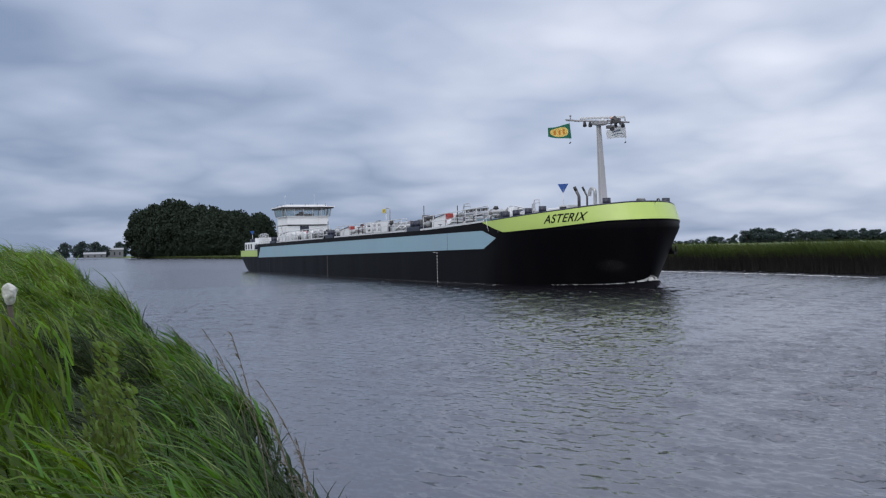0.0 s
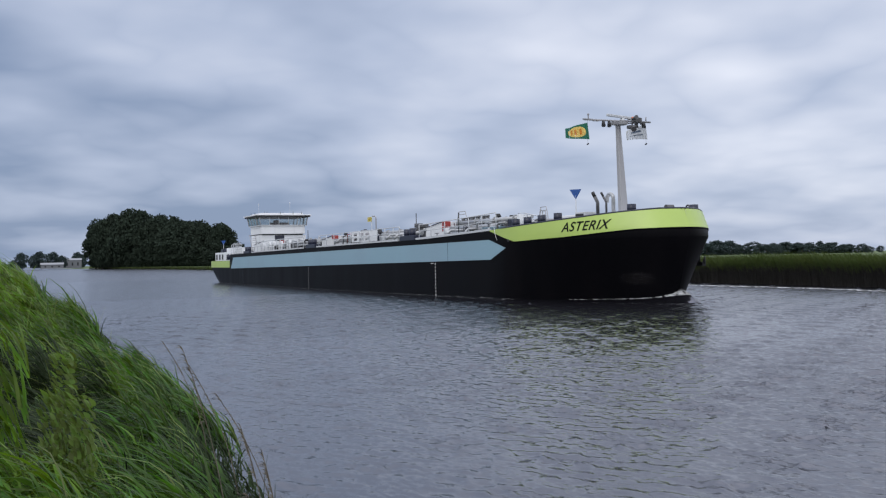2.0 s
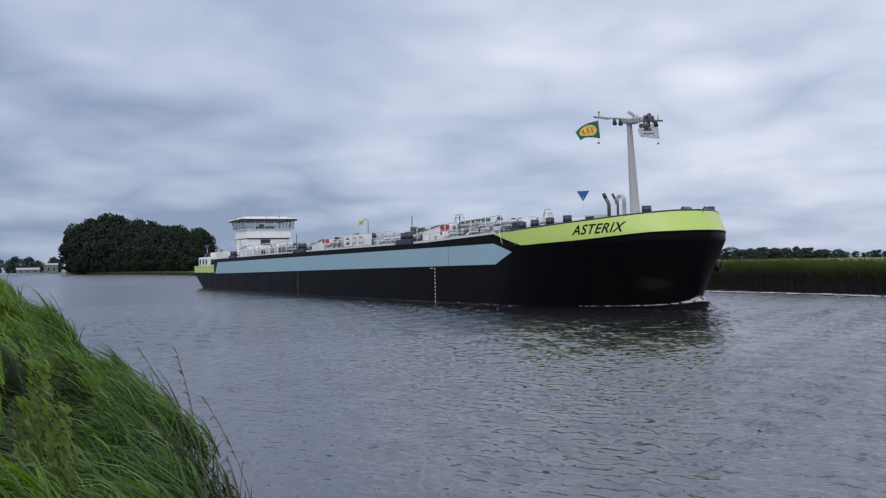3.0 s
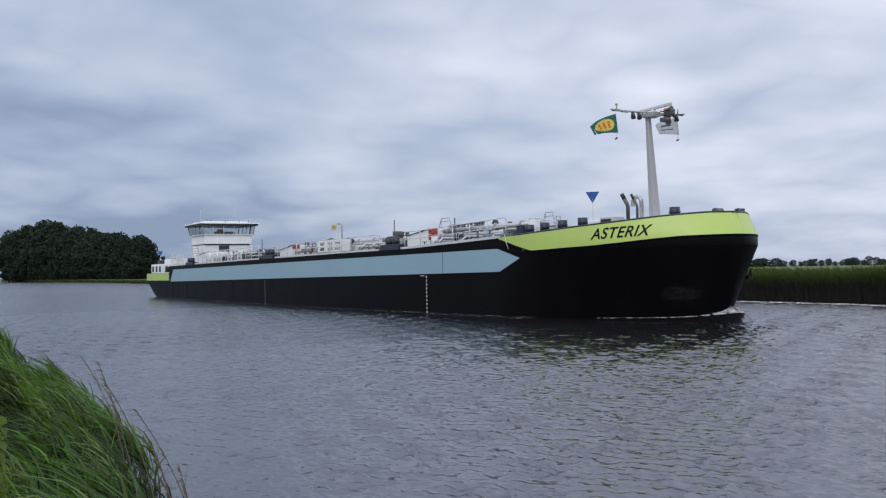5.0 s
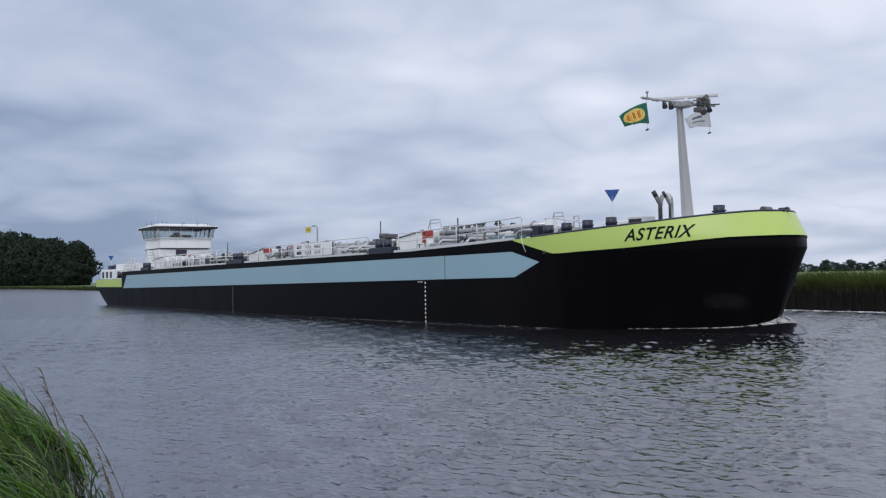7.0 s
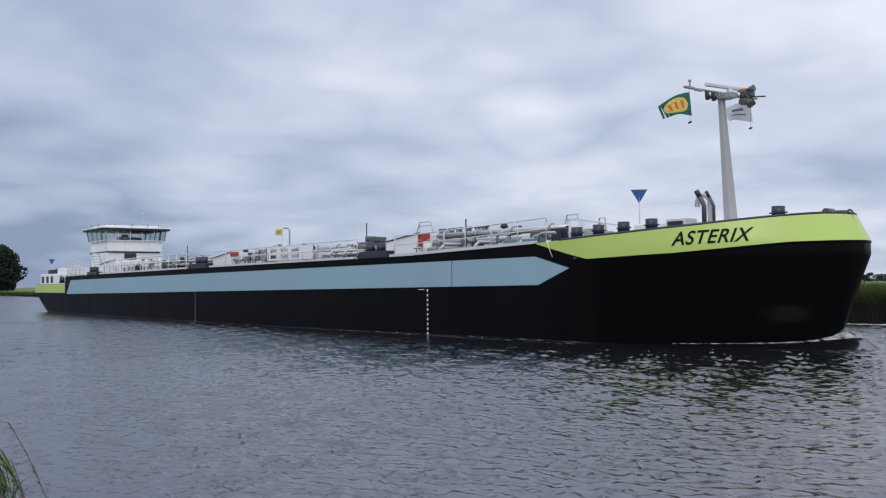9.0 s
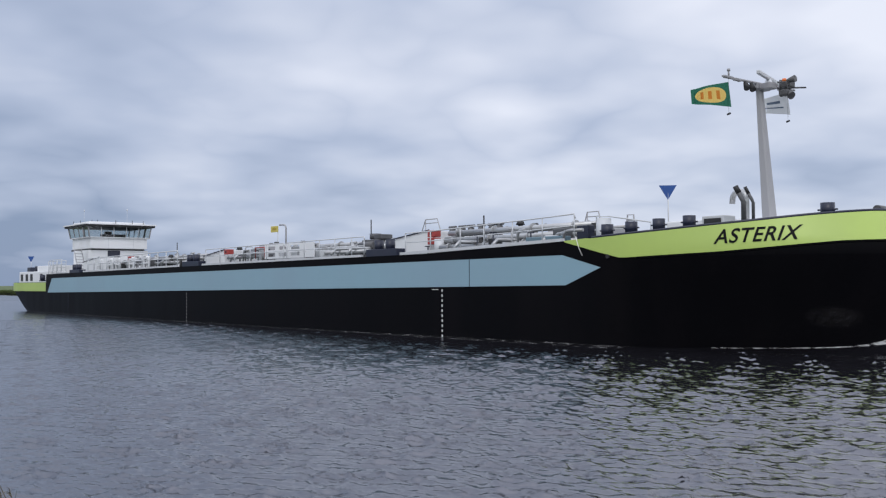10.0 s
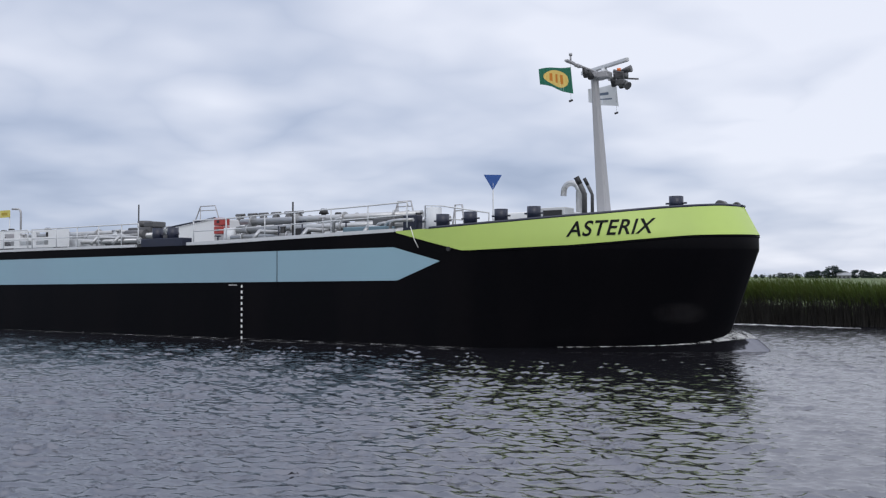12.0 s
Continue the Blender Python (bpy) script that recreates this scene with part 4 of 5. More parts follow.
bm = box(13.9, 15.3, -3.2, -2.2, 3.4, 4.36, 0.06)
add_tube(bm, [(14.0, -3.3, 4.05), (15.2, -3.3, 4.05)], 0.2, 12)
add_tube(bm, [(14.4, -2.7, 4.4), (14.4, -2.7, 4.66)], 0.3, 14)
add_box(bm, 14.8, 15.4, -3.1, -2.4, 4.36, 4.6, 0.05)
add_tube(bm, [(14.0, -3.25, 3.7), (13.2, -3.25, 3.75), (12.6, -3.25, 3.75)], 0.14, 10)
part("cargo_pump", bm, M_SOOT, ship, "grey cargo pump housing")
part("cargo_pump", box(4.6, 5.9, -3.8, -2.6, 3.5, 4.35, 0.08), M_MAST, ship, "grey cargo pump housing")

# perforated manifold screen
screen = part("manifold_screen", box(7.3, 7.6, -4.95, -4.9, 3.55, 4.3, 0), M_WHITE, ship, "white steel screen with cut-out openings")
holes = [(7.6, 8.4), (8.8, 9.7), (10.0, 10.9)]
for a, b in ((8.4, 8.8), (9.7, 10.0), (10.9, 12.3)):
    part("screen_panel", box(a, b, -4.95, -4.9, 3.55, 4.3, 0), M_WHITE, screen)
for a, b in holes:
    for z0, z1 in ((3.55, 3.66), (3.86, 4.0), (4.2, 4.3)):
        part("screen_slat", box(a, b, -4.95, -4.9, z0, z1, 0), M_WHITE, screen)
part("manifold_base", box(7.4, 12.2, -4.5, 1.5, 3.3, 3.9, 0.04), M_GREYW, ship)
for x in (7.9, 9.1, 10.4):
    part("manifold_stub", tube([(x, -4.7, 3.78), (x, -3.4, 3.78)], 0.16, 12), M_STEEL, ship)
# red and white hazard frame
part("hazard_frame", tube([(6.0, -4.8, 3.6), (6.0, -4.8, 4.2), (7.0, -4.8, 4.2), (7.0, -4.8, 3.6)], 0.035, 6), M_RED, ship, "red tubular hazard frame")
# yellow board and hose davit
bd = part("yellow_board", box(1.55, 2.4, -1.42, -1.38, 5.33, 5.7, 0.01), M_YELLOW, ship, "yellow notice board on a pole")
part("board_pole", tube([(2.3, -1.35, 3.4), (2.3, -1.35, 5.6)], 0.03, 8), M_GREYW, bd)
part("board_mark", box(1.72, 2.2, -1.426, -1.42, 5.45, 5.58, 0), material("board_marks", (0.35, 0.25, 0.03), 0.6), bd)
part("hose_davit", tube([(3.35, -1.4, 3.4), (3.35, -1.4, 5.45)] + arc((3.1, -1.4, 5.47), 0.25, 0, 90, n=6) + [(2.6, -1.4, 5.74)], 0.05, 8), M_MAST, ship, "bent steel hose davit")
for x, y, z1 in ((14.0, -2.7, 5.38), (-6.4, -3.9, 4.95), (25.0, -5.0, 4.85)):
    part("thin_pole", tube([(x, y, 3.4), (x, y, z1)], 0.03, 8), M_DARK, ship)

# white frames along the after tank deck
for x in (-18.2, -16.0, -14.4, -11.9, -9.3):
    frame_bm = bmesh.new()
    for dx in (-0.42, 0.42):
        add_box(frame_bm, x + dx - 0.05, x + dx + 0.05, -4.85, -4.75, 3.15, 4.05, 0.01)
    for z in (3.3, 3.68, 4.0):
        add_box(frame_bm, x - 0.42, x + 0.42, -4.84, -4.76, z - 0.05, z + 0.05, 0.01)
    add_tube(frame_bm, [(x - 0.2, -4.6, 3.2), (x - 0.2, -4.6, 4.15)], 0.13, 10)
    part("vent_frame", frame_bm, M_WHITE, ship, "white steel frame round a deck vent")
# small fittings among the pipes
rnd = random.Random(21)
for k in range(190):
    x = -18.5 + 48 * rnd.random()
    if 13.5 < x < 20.0 or -2.4 < x < 1.6:
        continue
    y, z0 = -4.7 + 3.4 * rnd.random(), lerp_table(x, TOP) - 0.05
    h = 0.35 + 0.5 * rnd.random()
    paint = rnd.choice((M_MAST, M_DARK, M_STEEL, M_NAVY, M_SOOT, M_MAST))
    kind = k % 4
    if kind == 0:
        w = 0.15 + 0.25 * rnd.random()
        part("deck_locker", box(x - w, x + w, y - 0.18, y + 0.18, z0, z0 + h, 0.03), paint, ship)
    elif kind == 1:
        bm = tube([(x, y, z0), (x, y, z0 + h)], 0.05 + 0.05 * rnd.random(), 8)
        add_tube(bm, [(x - 0.13, y, z0 + h), (x + 0.13, y, z0 + h)], 0.035, 6)
        part("sounding_pipe", bm, paint, ship)
    elif kind == 2:
        part("pipe_bend", tube([(x, y, z0), (x, y, z0 + h * 0.8), (x + 0.1, y, z0 + h * 0.95), (x + 0.3, y, z0 + h)] + [(x + 0.3 + 0.7 * rnd.random(), y, z0 + h)], 0.06, 8), M_STEEL, ship)
    else:
        bm = tube([(x, y, z0), (x, y, z0 + h)], 0.03, 6)
        add_tube(bm, arc((x, y, z0 + h + 0.02), 0.13, 0, 350, "xy", 12), 0.02, 6)
        part("hand_wheel", bm, paint, ship)
for x in (-16.5, -13.0, -9.5, -6.8, 3.4, 6.9, 13.6, 15.0, 22.9, 25.2, 27.9):
    part("cross_pipe", tube([(x, -4.8, 3.62), (x, -4.5, 3.9), (x, 1.8, 3.9)], 0.08, 8), M_STEEL, ship, "steel pipe across the deck")

# after deck: wheelhouse on its block
part("deckhouse", box(-31.2, -27.4, -2.5, 2.6, 3.0, 5.15, 0.06), M_WHITE, ship, "white steel deckhouse under the wheelhouse")
part("deckhouse_opening", box(-27.43, -27.36, -0.9, 0.15, 4.45, 5.12, 0.02), M_NAVY, ship)
# shaded lift gap under the wheelhouse, painted as a dark slab
part("lift_frame", box(-32.4, -27.45, -2.3, 2.3, 5.14, 5.28, 0.02), M_DARK, ship)
wheelhouse = part("wheelhouse", box(-31.75, -27.15, -2.42, 2.42, 5.27, 6.2, 0.05), M_WHITE, ship, "white wheelhouse with outward leaning windows")
part("wheelhouse_floor", box(-31.85, -27.0, -2.62, 2.62, 6.16, 6.25, 0.02), M_GREYW, wheelhouse)
lo = ((-31.8, -2.55), (-27.05, -2.55), (-27.05, 2.55), (-31.8, 2.55))
hi = ((-32.0, -2.72), (-26.95, -2.72), (-26.95, 2.72), (-32.0, 2.72))
for (a, b), (c, d) in zip(lo, hi):
    part("corner_post", tube([(a, b, 6.2), (c, d, 7.24)], 0.06, 6), M_MAST, wheelhouse)
for k in range(1, 5):
    f = k / 5
    part("mullion", tube([(-27.05, -2.55 + 5.1 * f, 6.2), (-26.95, -2.72 + 5.44 * f, 7.22)], 0.03, 6), M_GREYW, wheelhouse)
for k in (1, 2, 3):
    f = k / 4
    for sgn in (-1, 1):
        part("mullion", tube([(-31.8 + 4.75 * f, sgn * 2.55, 6.2), (-32.0 + 5.05 * f, sgn * 2.72, 7.22)], 0.04 if k < 3 else 0.09, 6), M_MAST, wheelhouse)
for i in range(4):
    (a, b), (c, d) = lo[i], lo[(i + 1) % 4]
    (e, f), (g, h) = hi[i], hi[(i + 1) % 4]
    bm = bmesh.new()
    bm.faces.new([bm.verts.new(p) for p in ((a, b, 6.22), (c, d, 6.22), (g, h, 7.2), (e, f, 7.2))])
    pane = part("window_pane", bm, M_GLASS, wheelhouse, "slanted wheelhouse window glass")
    pane.visible_shadow = False
bm = box(-32.35, -26.6, -3.05, 3.05, 7.26, 7.36, 0.03)
add_box(bm, -31.7, -27.6, -2.4, 2.4, 7.36, 7.56, 0.05)
part("wheelhouse_roof", bm, M_WHITE, wheelhouse, "white overhanging roof with dark underside edge")
part("roof_soffit", box(-32.25, -26.7, -2.95, 2.95, 7.1, 7.258, 0.02), M_DARK, wheelhouse)
for x, y, h in ((-31.5, -2.4, 0.25), (-29.5, -2.5, 0.2), (-28.2, -1.5, 0.25), (-27.5, -0.2, 0.2), (-27.4, 1.2, 0.22), (-27.5, 2.2, 0.2), (-30.5, 1.0, 0.4), (-31.0, -1.0, 0.5)):
    part("roof_aerial", tube([(x, y, 7.4), (x, y, 7.56 + 0.7 * h)], 0.022, 6), M_DARK, wheelhouse)
for x, y in ((-31.2, -1.6), (-28.6, 1.2)):
    whip = tube([(x, y, 7.5), (x, y, 8.75)], 0.012, 5)
    add_tube(whip, [(x, y, 8.6), (x, y, 8.78)], 0.045, 8)
    part("whip_aerial", whip, M_GREYW, wheelhouse)
part("helm_console", box(-29.0, -28.2, -1.0, 1.0, 5.9, 6.55, 0.05), M_DARK, wheelhouse)
part("helm_seat", box(-29.9, -29.4, -0.35, 0.2, 6.1, 6.85, 0.08), M_DARK, wheelhouse)
for x in (-27.9, -30.2):
    part("body_seam", box(x, x + 0.02, -2.428, -2.42, 5.3, 6.16, 0), M_GREYW, wheelhouse)
for y in (-0.95, 1.2):
    part("body_seam", box(-27.152, -27.142, y, y + 0.025, 5.3, 6.16, 0), M_GREYW, wheelhouse)
# ladder to the wheelhouse
bm = bmesh.new()
for dy in (-0.3, 0.3):
    add_tube(bm, [(-26.4, -3.3 + dy, 3.2), (-27.7, -3.3 + dy, 5.2)], 0.035, 6)
for k in range(8):
    f = (k + 0.5) / 8
    add_box(bm, -26.55 - 1.3 * f, -26.25 - 1.3 * f, -3.6, -3.0, 3.2 + 2.0 * f - 0.02, 3.2 + 2.0 * f + 0.02, 0)
part("ladder", bm, M_MAST, ship, "grey steel ladder with treads")
# stern accommodation
aft = part("stern_house", box(-38.6, -29.6, -4.9, 3.6, 2.2, 3.42, 0.08), M_WHITE, ship, "white stern accommodation house")
for x in (-38.1, -36.6, -35.2, -32.4):
    part("house_window", box(x, x + 0.7, -4.92, -4.89, 2.6, 3.2, 0.02), M_DARK, aft)
part("stern_box", box(-34.6, -29.9, -4.5, 3.3, 3.4, 3.9, 0.08), M_WHITE, ship, "white stern deck box")
part("stern_locker", box(-38.3, -37.3, -4.3, -3.4, 3.42, 3.84, 0.04), M_NAVY, ship, "dark navy locker on the stern house")
bollard_pair(-39.6, -4.2, 2.6, base=False, h=0.6)
bollard_pair(-35.6, -4.2, 3.45, base=False, h=0.45)
bollard_pair(-30.3, -5.3, 2.6, base=False, h=0.5)
part("stern_mast", tube([(-33.8, -1.5, 3.4), (-33.8, -1.5, 5.2)], 0.03, 8), M_GREYW, ship)
deck_rail([-29.3, -28.4, -27.4, -26.3], -5.0, lambda x: 3.4, 0.9)
part("galley_vent", box(-25.8, -24.6, -2.5, -1.2, 3.1, 4.2, 0.05), M_GREYW, ship)


# ---- bow wave and foam ----
def build_bow_wave():
    holder = thing("bow_wave", pose(SHIP_X, SHIP_Y, 0), "low swell with white foam pushed up by the bow", "bow wave", kind="stuff")
    crest, swell = [], []

    def side_rise(x):
        return 0.10 * min(1.0, max(0.0, (x - 8.0) / 22.0)) ** 1.5

    stations = [(None, 8.0 + 23.0 * k / 30) for k in range(31)] + [(k / 89, 0.0) for k in range(90)]
    for s, x_side in stations:
        straight = s is None
        s = 0.0 if straight else s
        hz = side_rise(x_side) if straight else 0.10 + 0.15 * s ** 2 + 0.33 * s ** 7
        wide = 0.9 + 0.5 * s ** 4
        foam = 0.05 + 0.10 * s ** 4 + 0.2 * s ** 8 + 0.6 * s ** 18
        ring, slope = [], []

        def place(off):
            return (x_side, HALF + off) if straight else bow_s(s, 0.1, off)

        def height(g):
            low, flat = (1 - g) ** 2 * (1 + 2 * g), 1 - g ** 3
            return (hz + 0.06) * (low + (flat - low) * s ** 14) - 0.06
        for j in range(9):
            f = j / 8
            xo, yo = place(-0.25 + (wide + 0.25) * f)
            slope.append((xo, CY - yo, height(f) + 0.03 * (0.4 + 0.6 * s) * f * (1 - f) * 4 * noise.noise(Vector((xo * 1.6, yo * 1.6, 4.0)))))
        for j in range(6):
            f = j / 5
            off = -0.06 + (foam + 0.06) * f
            xo, yo = place(off)
            g = min(1.0, (off + 0.25) / (wide + 0.25))
            lift = (0.01 + 0.03 * s ** 3) + 0.06 * s ** 3 * noise.noise(Vector((xo * 2.2, yo * 3.0, 1.0)))
            ring.append((xo, CY - yo, max(0.03, height(g)) + lift * (1 - f ** 3) + 0.02))
        if s > 0.35:
            crest.append(ring)
        swell.append(slope)
    grid_mesh("swell", swell + [[(x, 2 * CY - y, z) for x, y, z in r] for r in swell][::-1][1:], M_WATER, holder, label="smooth dark swell round the stem")
    mirrored = [[(x, 2 * CY - y, z) for x, y, z in r] for r in crest][::-1]
    grid_mesh("foam_crest", crest + mirrored[1:], M_CREST, holder)
    rng = np.random.RandomState(11)
    rows = []
    for k in range(140):
        x = -33 + 66 * k / 139
        w = 0.12 + 0.22 * rng.rand() + 0.5 * max(0, (x - 8) / 60)
        up = side_rise(x)
        rows.append([(x, CY - HALF - 0.02, 0.05 + up), (x, CY - HALF - 0.05 - w * 0.5, 0.02 + up), (x, CY - HALF - 0.05 - w, 0.014 + up * 0.7)])
    grid_mesh("waterline_foam", rows, M_FOAM, holder)
    # thin foam streaks trailing outward from the bow
    for i in range(7):
        x0 = 37.5 - i * 5.5
        rows = []
        for k in range(18):
            f = k / 17
            off = 0.7 + i * 0.55 + f * 1.7
            w = 0.10 * math.sin(math.pi * f) + 0.01
            rows.append([(x0 - 6.5 * f, CY - HALF - off - w, 0.016 + 0.02 * math.sin(f * 3)), (x0 - 6.5 * f, CY - HALF - off + w, 0.016)])
        if i:
            grid_mesh("foam_streak", rows, M_FOAM, holder)
    # wave's far arm by the opposite reeds: sky glint painted as whitish foam
    rows = []
    for k in range(60):
        f = k / 59
        x, y0 = 9.0 + 31.0 * f, 16.4 - 2.6 * f + 0.25 * math.sin(11 * f)
        h = (0.02 + 0.05 * abs(noise.noise(Vector((x * 0.35, 0, 3))))) * math.sin(math.pi * f) ** 0.4
        rows.append([(x, y0, -0.03), (x, y0 + 0.3, 0.02 + h * (1 + 0.25 * noise.noise(Vector((x * 3, 0, 7))))), (x, y0 + 0.8, -0.03)])
    grid_mesh("foam_streak", rows, M_CREST, holder)
    return holder


bow_wave = build_bow_wave()


# ---- reeds and grass ----
WIND = np.array([-0.62, -0.78])


def blades(name, base, length, width, lean, droop, material_, seed, azimuth=None, segs=4, rise=1.0, spread=0.55):
    """Many curved leaf ribbons in one mesh; base: n x 3 points."""
    rng = np.random.RandomState(seed)
    n = len(base)
    az = rng.rand(n) * 2 * np.pi if azimuth is None else azimuth
    dirs = np.stack([np.cos(az), np.sin(az)], 1) * spread + WIND * lean[:, None]
    dirs /= np.linalg.norm(dirs, axis=1, keepdims=True) + 1e-9
    t = np.linspace(0, 1, segs + 1)
    out_h = (length * 0.75)[:, None] * (0.35 * t[None] + 0.65 * t[None] ** 1.6) * np.minimum(1, lean)[:, None]
    up = length[:, None] * (rise * t[None] - droop[:, None] * t[None] ** 2)
    c = np.empty((n, segs + 1, 3))
    c[..., 0] = base[:, None, 0] + dirs[:, None, 0] * out_h
    c[..., 1] = base[:, None, 1] + dirs[:, None, 1] * out_h
    c[..., 2] = base[:, None, 2] + up
    tw = rng.rand(n) * np.pi
    side = np.stack([np.cos(tw), np.sin(tw), 0.5 * (rng.rand(n) - 0.5)], 1)
    w = width[:, None] * np.array([0.7, 1.0, 0.85, 0.55, 0.06])[None, : segs + 1] if segs == 4 else width[:, None] * (1 - 0.9 * t[None])
    a = c - side[:, None] * w[..., None] / 2
    b = c + side[:, None] * w[..., None] / 2
    verts = np.stack([a, b], 2).reshape(-1, 3)
    k = (np.arange(n) * (segs + 1) * 2)[:, None] + (np.arange(segs) * 2)[None]
    faces = np.stack([k, k + 1, k + 3, k + 2], -1).reshape(-1, 4)
    me = bpy.data.meshes.new(name)
    me.vertices.add(len(verts))
    me.vertices.foreach_set("co", verts.ravel().astype(np.float32))
    me.loops.add(faces.size)
    me.loops.foreach_set("vertex_index", faces.ravel().astype(np.int32))
    me.polygons.add(len(faces))
    me.polygons.foreach_set("loop_start", np.arange(0, faces.size, 4, dtype=np.int32))
    me.polygons.foreach_set("use_smooth", np.ones(len(faces), bool))
    me.materials.append(material_)
    me.update()
    me.validate()
    return me


def reed_edge(d):
    """Where the near reeds end towards the water, at d metres down the bank."""
    return np.interp(d, [0, 3.8, 4.6, 9, 13, 31, 80, 300], [0.85, 1.12, 1.26, 1.68, 1.78, 2.45, 3.2, 5.5])


def reed_top(d, inset):
    return np.interp(inset, [-0.5, 0, 0.5, 1.2, 2.0, 3], [0.3, 0.92, 1.35, 1.62, 1.85, 1.9]) + np.interp(d, [4, 12, 25, 60], [0.0, 0.05, 0.25, 0.3])


def reed_patch(d0, d1, count, seed, size=1.0):
    """One patch of wind-blown reeds: leaning stems, each with its leaves streaming downwind, and low growth between."""
    rng = np.random.RandomState(seed)
    centre = Vector((-(d0 + d1) / 2, float(reed_edge((d0 + d1) / 2)) - 0.6, 0.3))
    stems = count // 22
    # stems gather in tufts, each with its own height and lean
    tufts = max(8, stems // 16)
    own = rng.randint(0, tufts, stems)
    td = d0 + (d1 - d0) * rng.rand(tufts)
    tall_t, lean_t, turn_t = 0.62 + 0.60 * rng.rand(tufts) ** 1.4, 0.6 + 0.9 * rng.rand(tufts), 0.35 * rng.randn(tufts)
    edge_t = reed_edge(td) + np.interp(td, [3, 5, 11, 16], [-0.26, -0.18, 0.36, 0.3]) + np.array([0.16 * noise.noise(Vector((a * 1.5, 0.5, 8.0))) + 0.2 * noise.noise(Vector((a * 3.7, 1.5, 8.0))) for a in td])
    ty = edge_t + 0.2 - (edge_t + 1.6) * rng.rand(tufts) ** 1.1
    d = td[own] + 0.075 * size * rng.randn(stems)
    y = ty[own] + 0.075 * size * rng.randn(stems)
    inset = edge_t[own] - y
    clump = np.array([noise.noise(Vector((a * 1.3, b * 1.5, 0.3))) + 0.7 * noise.noise(Vector((a * 3.2, b * 3.2, 2.0))) for a, b in zip(d, y)])
    gap = np.array([max(0.0, noise.noise(Vector((a * 1.5 + 4, b * 1.9, 5.0))) - 0.05) for a, b in zip(d, y)])
    top = reed_top(d, inset) * (1 + 0.26 * clump * np.interp(d, [6, 14], [1.0, 0.4]) - 1.5 * gap) * np.interp(d, [3, 4, 5.5, 7, 8, 10.5, 14, 20, 30, 60], [0.9, 0.82, 0.72, 0.68, 0.72, 0.88, 0.84, 0.86, 0.92, 0.95])
    top *= 1 - 0.8 * np.exp(-((d - 9.4) / 2.2) ** 4 - ((y - 0.72) / 0.55) ** 4)
    top = np.maximum(0.5, top * tall_t[own] * (0.78 + 0.30 * rng.rand(stems)))
    tall = top - 0.25
    lean = (0.25 + 0.35 * rng.rand(stems)) * lean_t[own] * tall
    turn = math.atan2(WIND[1], WIND[0]) + turn_t[own] + 0.25 * rng.randn(stems)
    ldx, ldy = np.cos(turn) * lean, np.sin(turn) * lean
    # leaves up each stem, longer in the middle
    per = 9
    k = np.repeat(np.arange(stems), per)
    f = np.tile(np.linspace(0.30, 1.0, per), stems) + 0.05 * rng.randn(stems * per)
    f = np.clip(f, 0.1, 1.0)
    base = np.stack([-d[k] + ldx[k] * f ** 2, y[k] + ldy[k] * f ** 2, 0.25 + tall[k] * (f - 0.10 * f * f)], 1) - np.array(centre)
    length = (0.34 + 0.56 * rng.rand(len(k))) * (0.65 + 0.5 * np.sin(np.pi * np.clip(f, 0, 1))) * size
    width = (0.014 + 0.034 * rng.rand(len(k)) ** 1.6) * (0.7 + 0.4 * np.sin(np.pi * f)) * size
    segs = 4 if d0 < 9 else 3
    droop, sway = 0.25 + 0.75 * rng.rand(len(k)), 0.9 + 0.9 * rng.rand(len(k))
    # darker reeds along the water's edge; near-black leaves paint the hollow's shade
    at_edge = inset < 0.42 + 0.35 * clump
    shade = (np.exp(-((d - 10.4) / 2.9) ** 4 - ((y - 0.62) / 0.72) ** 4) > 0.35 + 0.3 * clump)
    in_hollow = shade[k]
    dark = at_edge[k] & ~in_hollow
    fresh = ~dark & ~in_hollow
    me = blades("reed_patch", base[fresh], length[fresh], width[fresh], sway[fresh], droop[fresh], M_REED, seed, spread=0.85, segs=segs, rise=0.75)
    ob = new("reeds", me)
    ob.location = centre
    tagged(ob, "dense green reeds bent over by the wind on the bank", "reeds", "reeds on the bank", "stuff")
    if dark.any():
        new("rushes", blades("rushes", base[dark], length[dark], width[dark] * 0.85, sway[dark], droop[dark], M_EDGEREED, seed + 30, spread=0.8, segs=segs, rise=0.85)).parent = ob
    if in_hollow.any():
        new("old_growth", blades("old_growth", base[in_hollow], length[in_hollow], width[in_hollow], sway[in_hollow], droop[in_hollow], M_SHADELEAF, seed + 35, spread=0.6, segs=segs, rise=0.85)).parent = ob
    # the stems themselves
    b2 = np.stack([-d, y, np.full(stems, 0.25)], 1) - np.array(centre)
    me2 = blades("stems", b2, tall, np.full(stems, 0.008 * size), 0.25 + 0.25 * rng.rand(stems), 0.05 + 0.08 * rng.rand(stems), M_PALE, seed + 50)
    new("stems", me2).parent = ob
    # low leaves over the ground, near-black to paint shade between the tufts
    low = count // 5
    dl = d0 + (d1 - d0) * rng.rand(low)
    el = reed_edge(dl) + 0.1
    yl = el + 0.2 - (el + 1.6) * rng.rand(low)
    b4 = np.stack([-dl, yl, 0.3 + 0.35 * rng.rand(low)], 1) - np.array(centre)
    me4 = blades("undergrowth", b4, (0.2 + 0.3 * rng.rand(low)) * size, (0.008 + 0.012 * rng.rand(low)) * size, 0.5 + 0.8 * rng.rand(low), 0.3 + 0.6 * rng.rand(low), M_SHADELEAF, seed + 70, spread=0.9, segs=3)
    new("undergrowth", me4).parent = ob
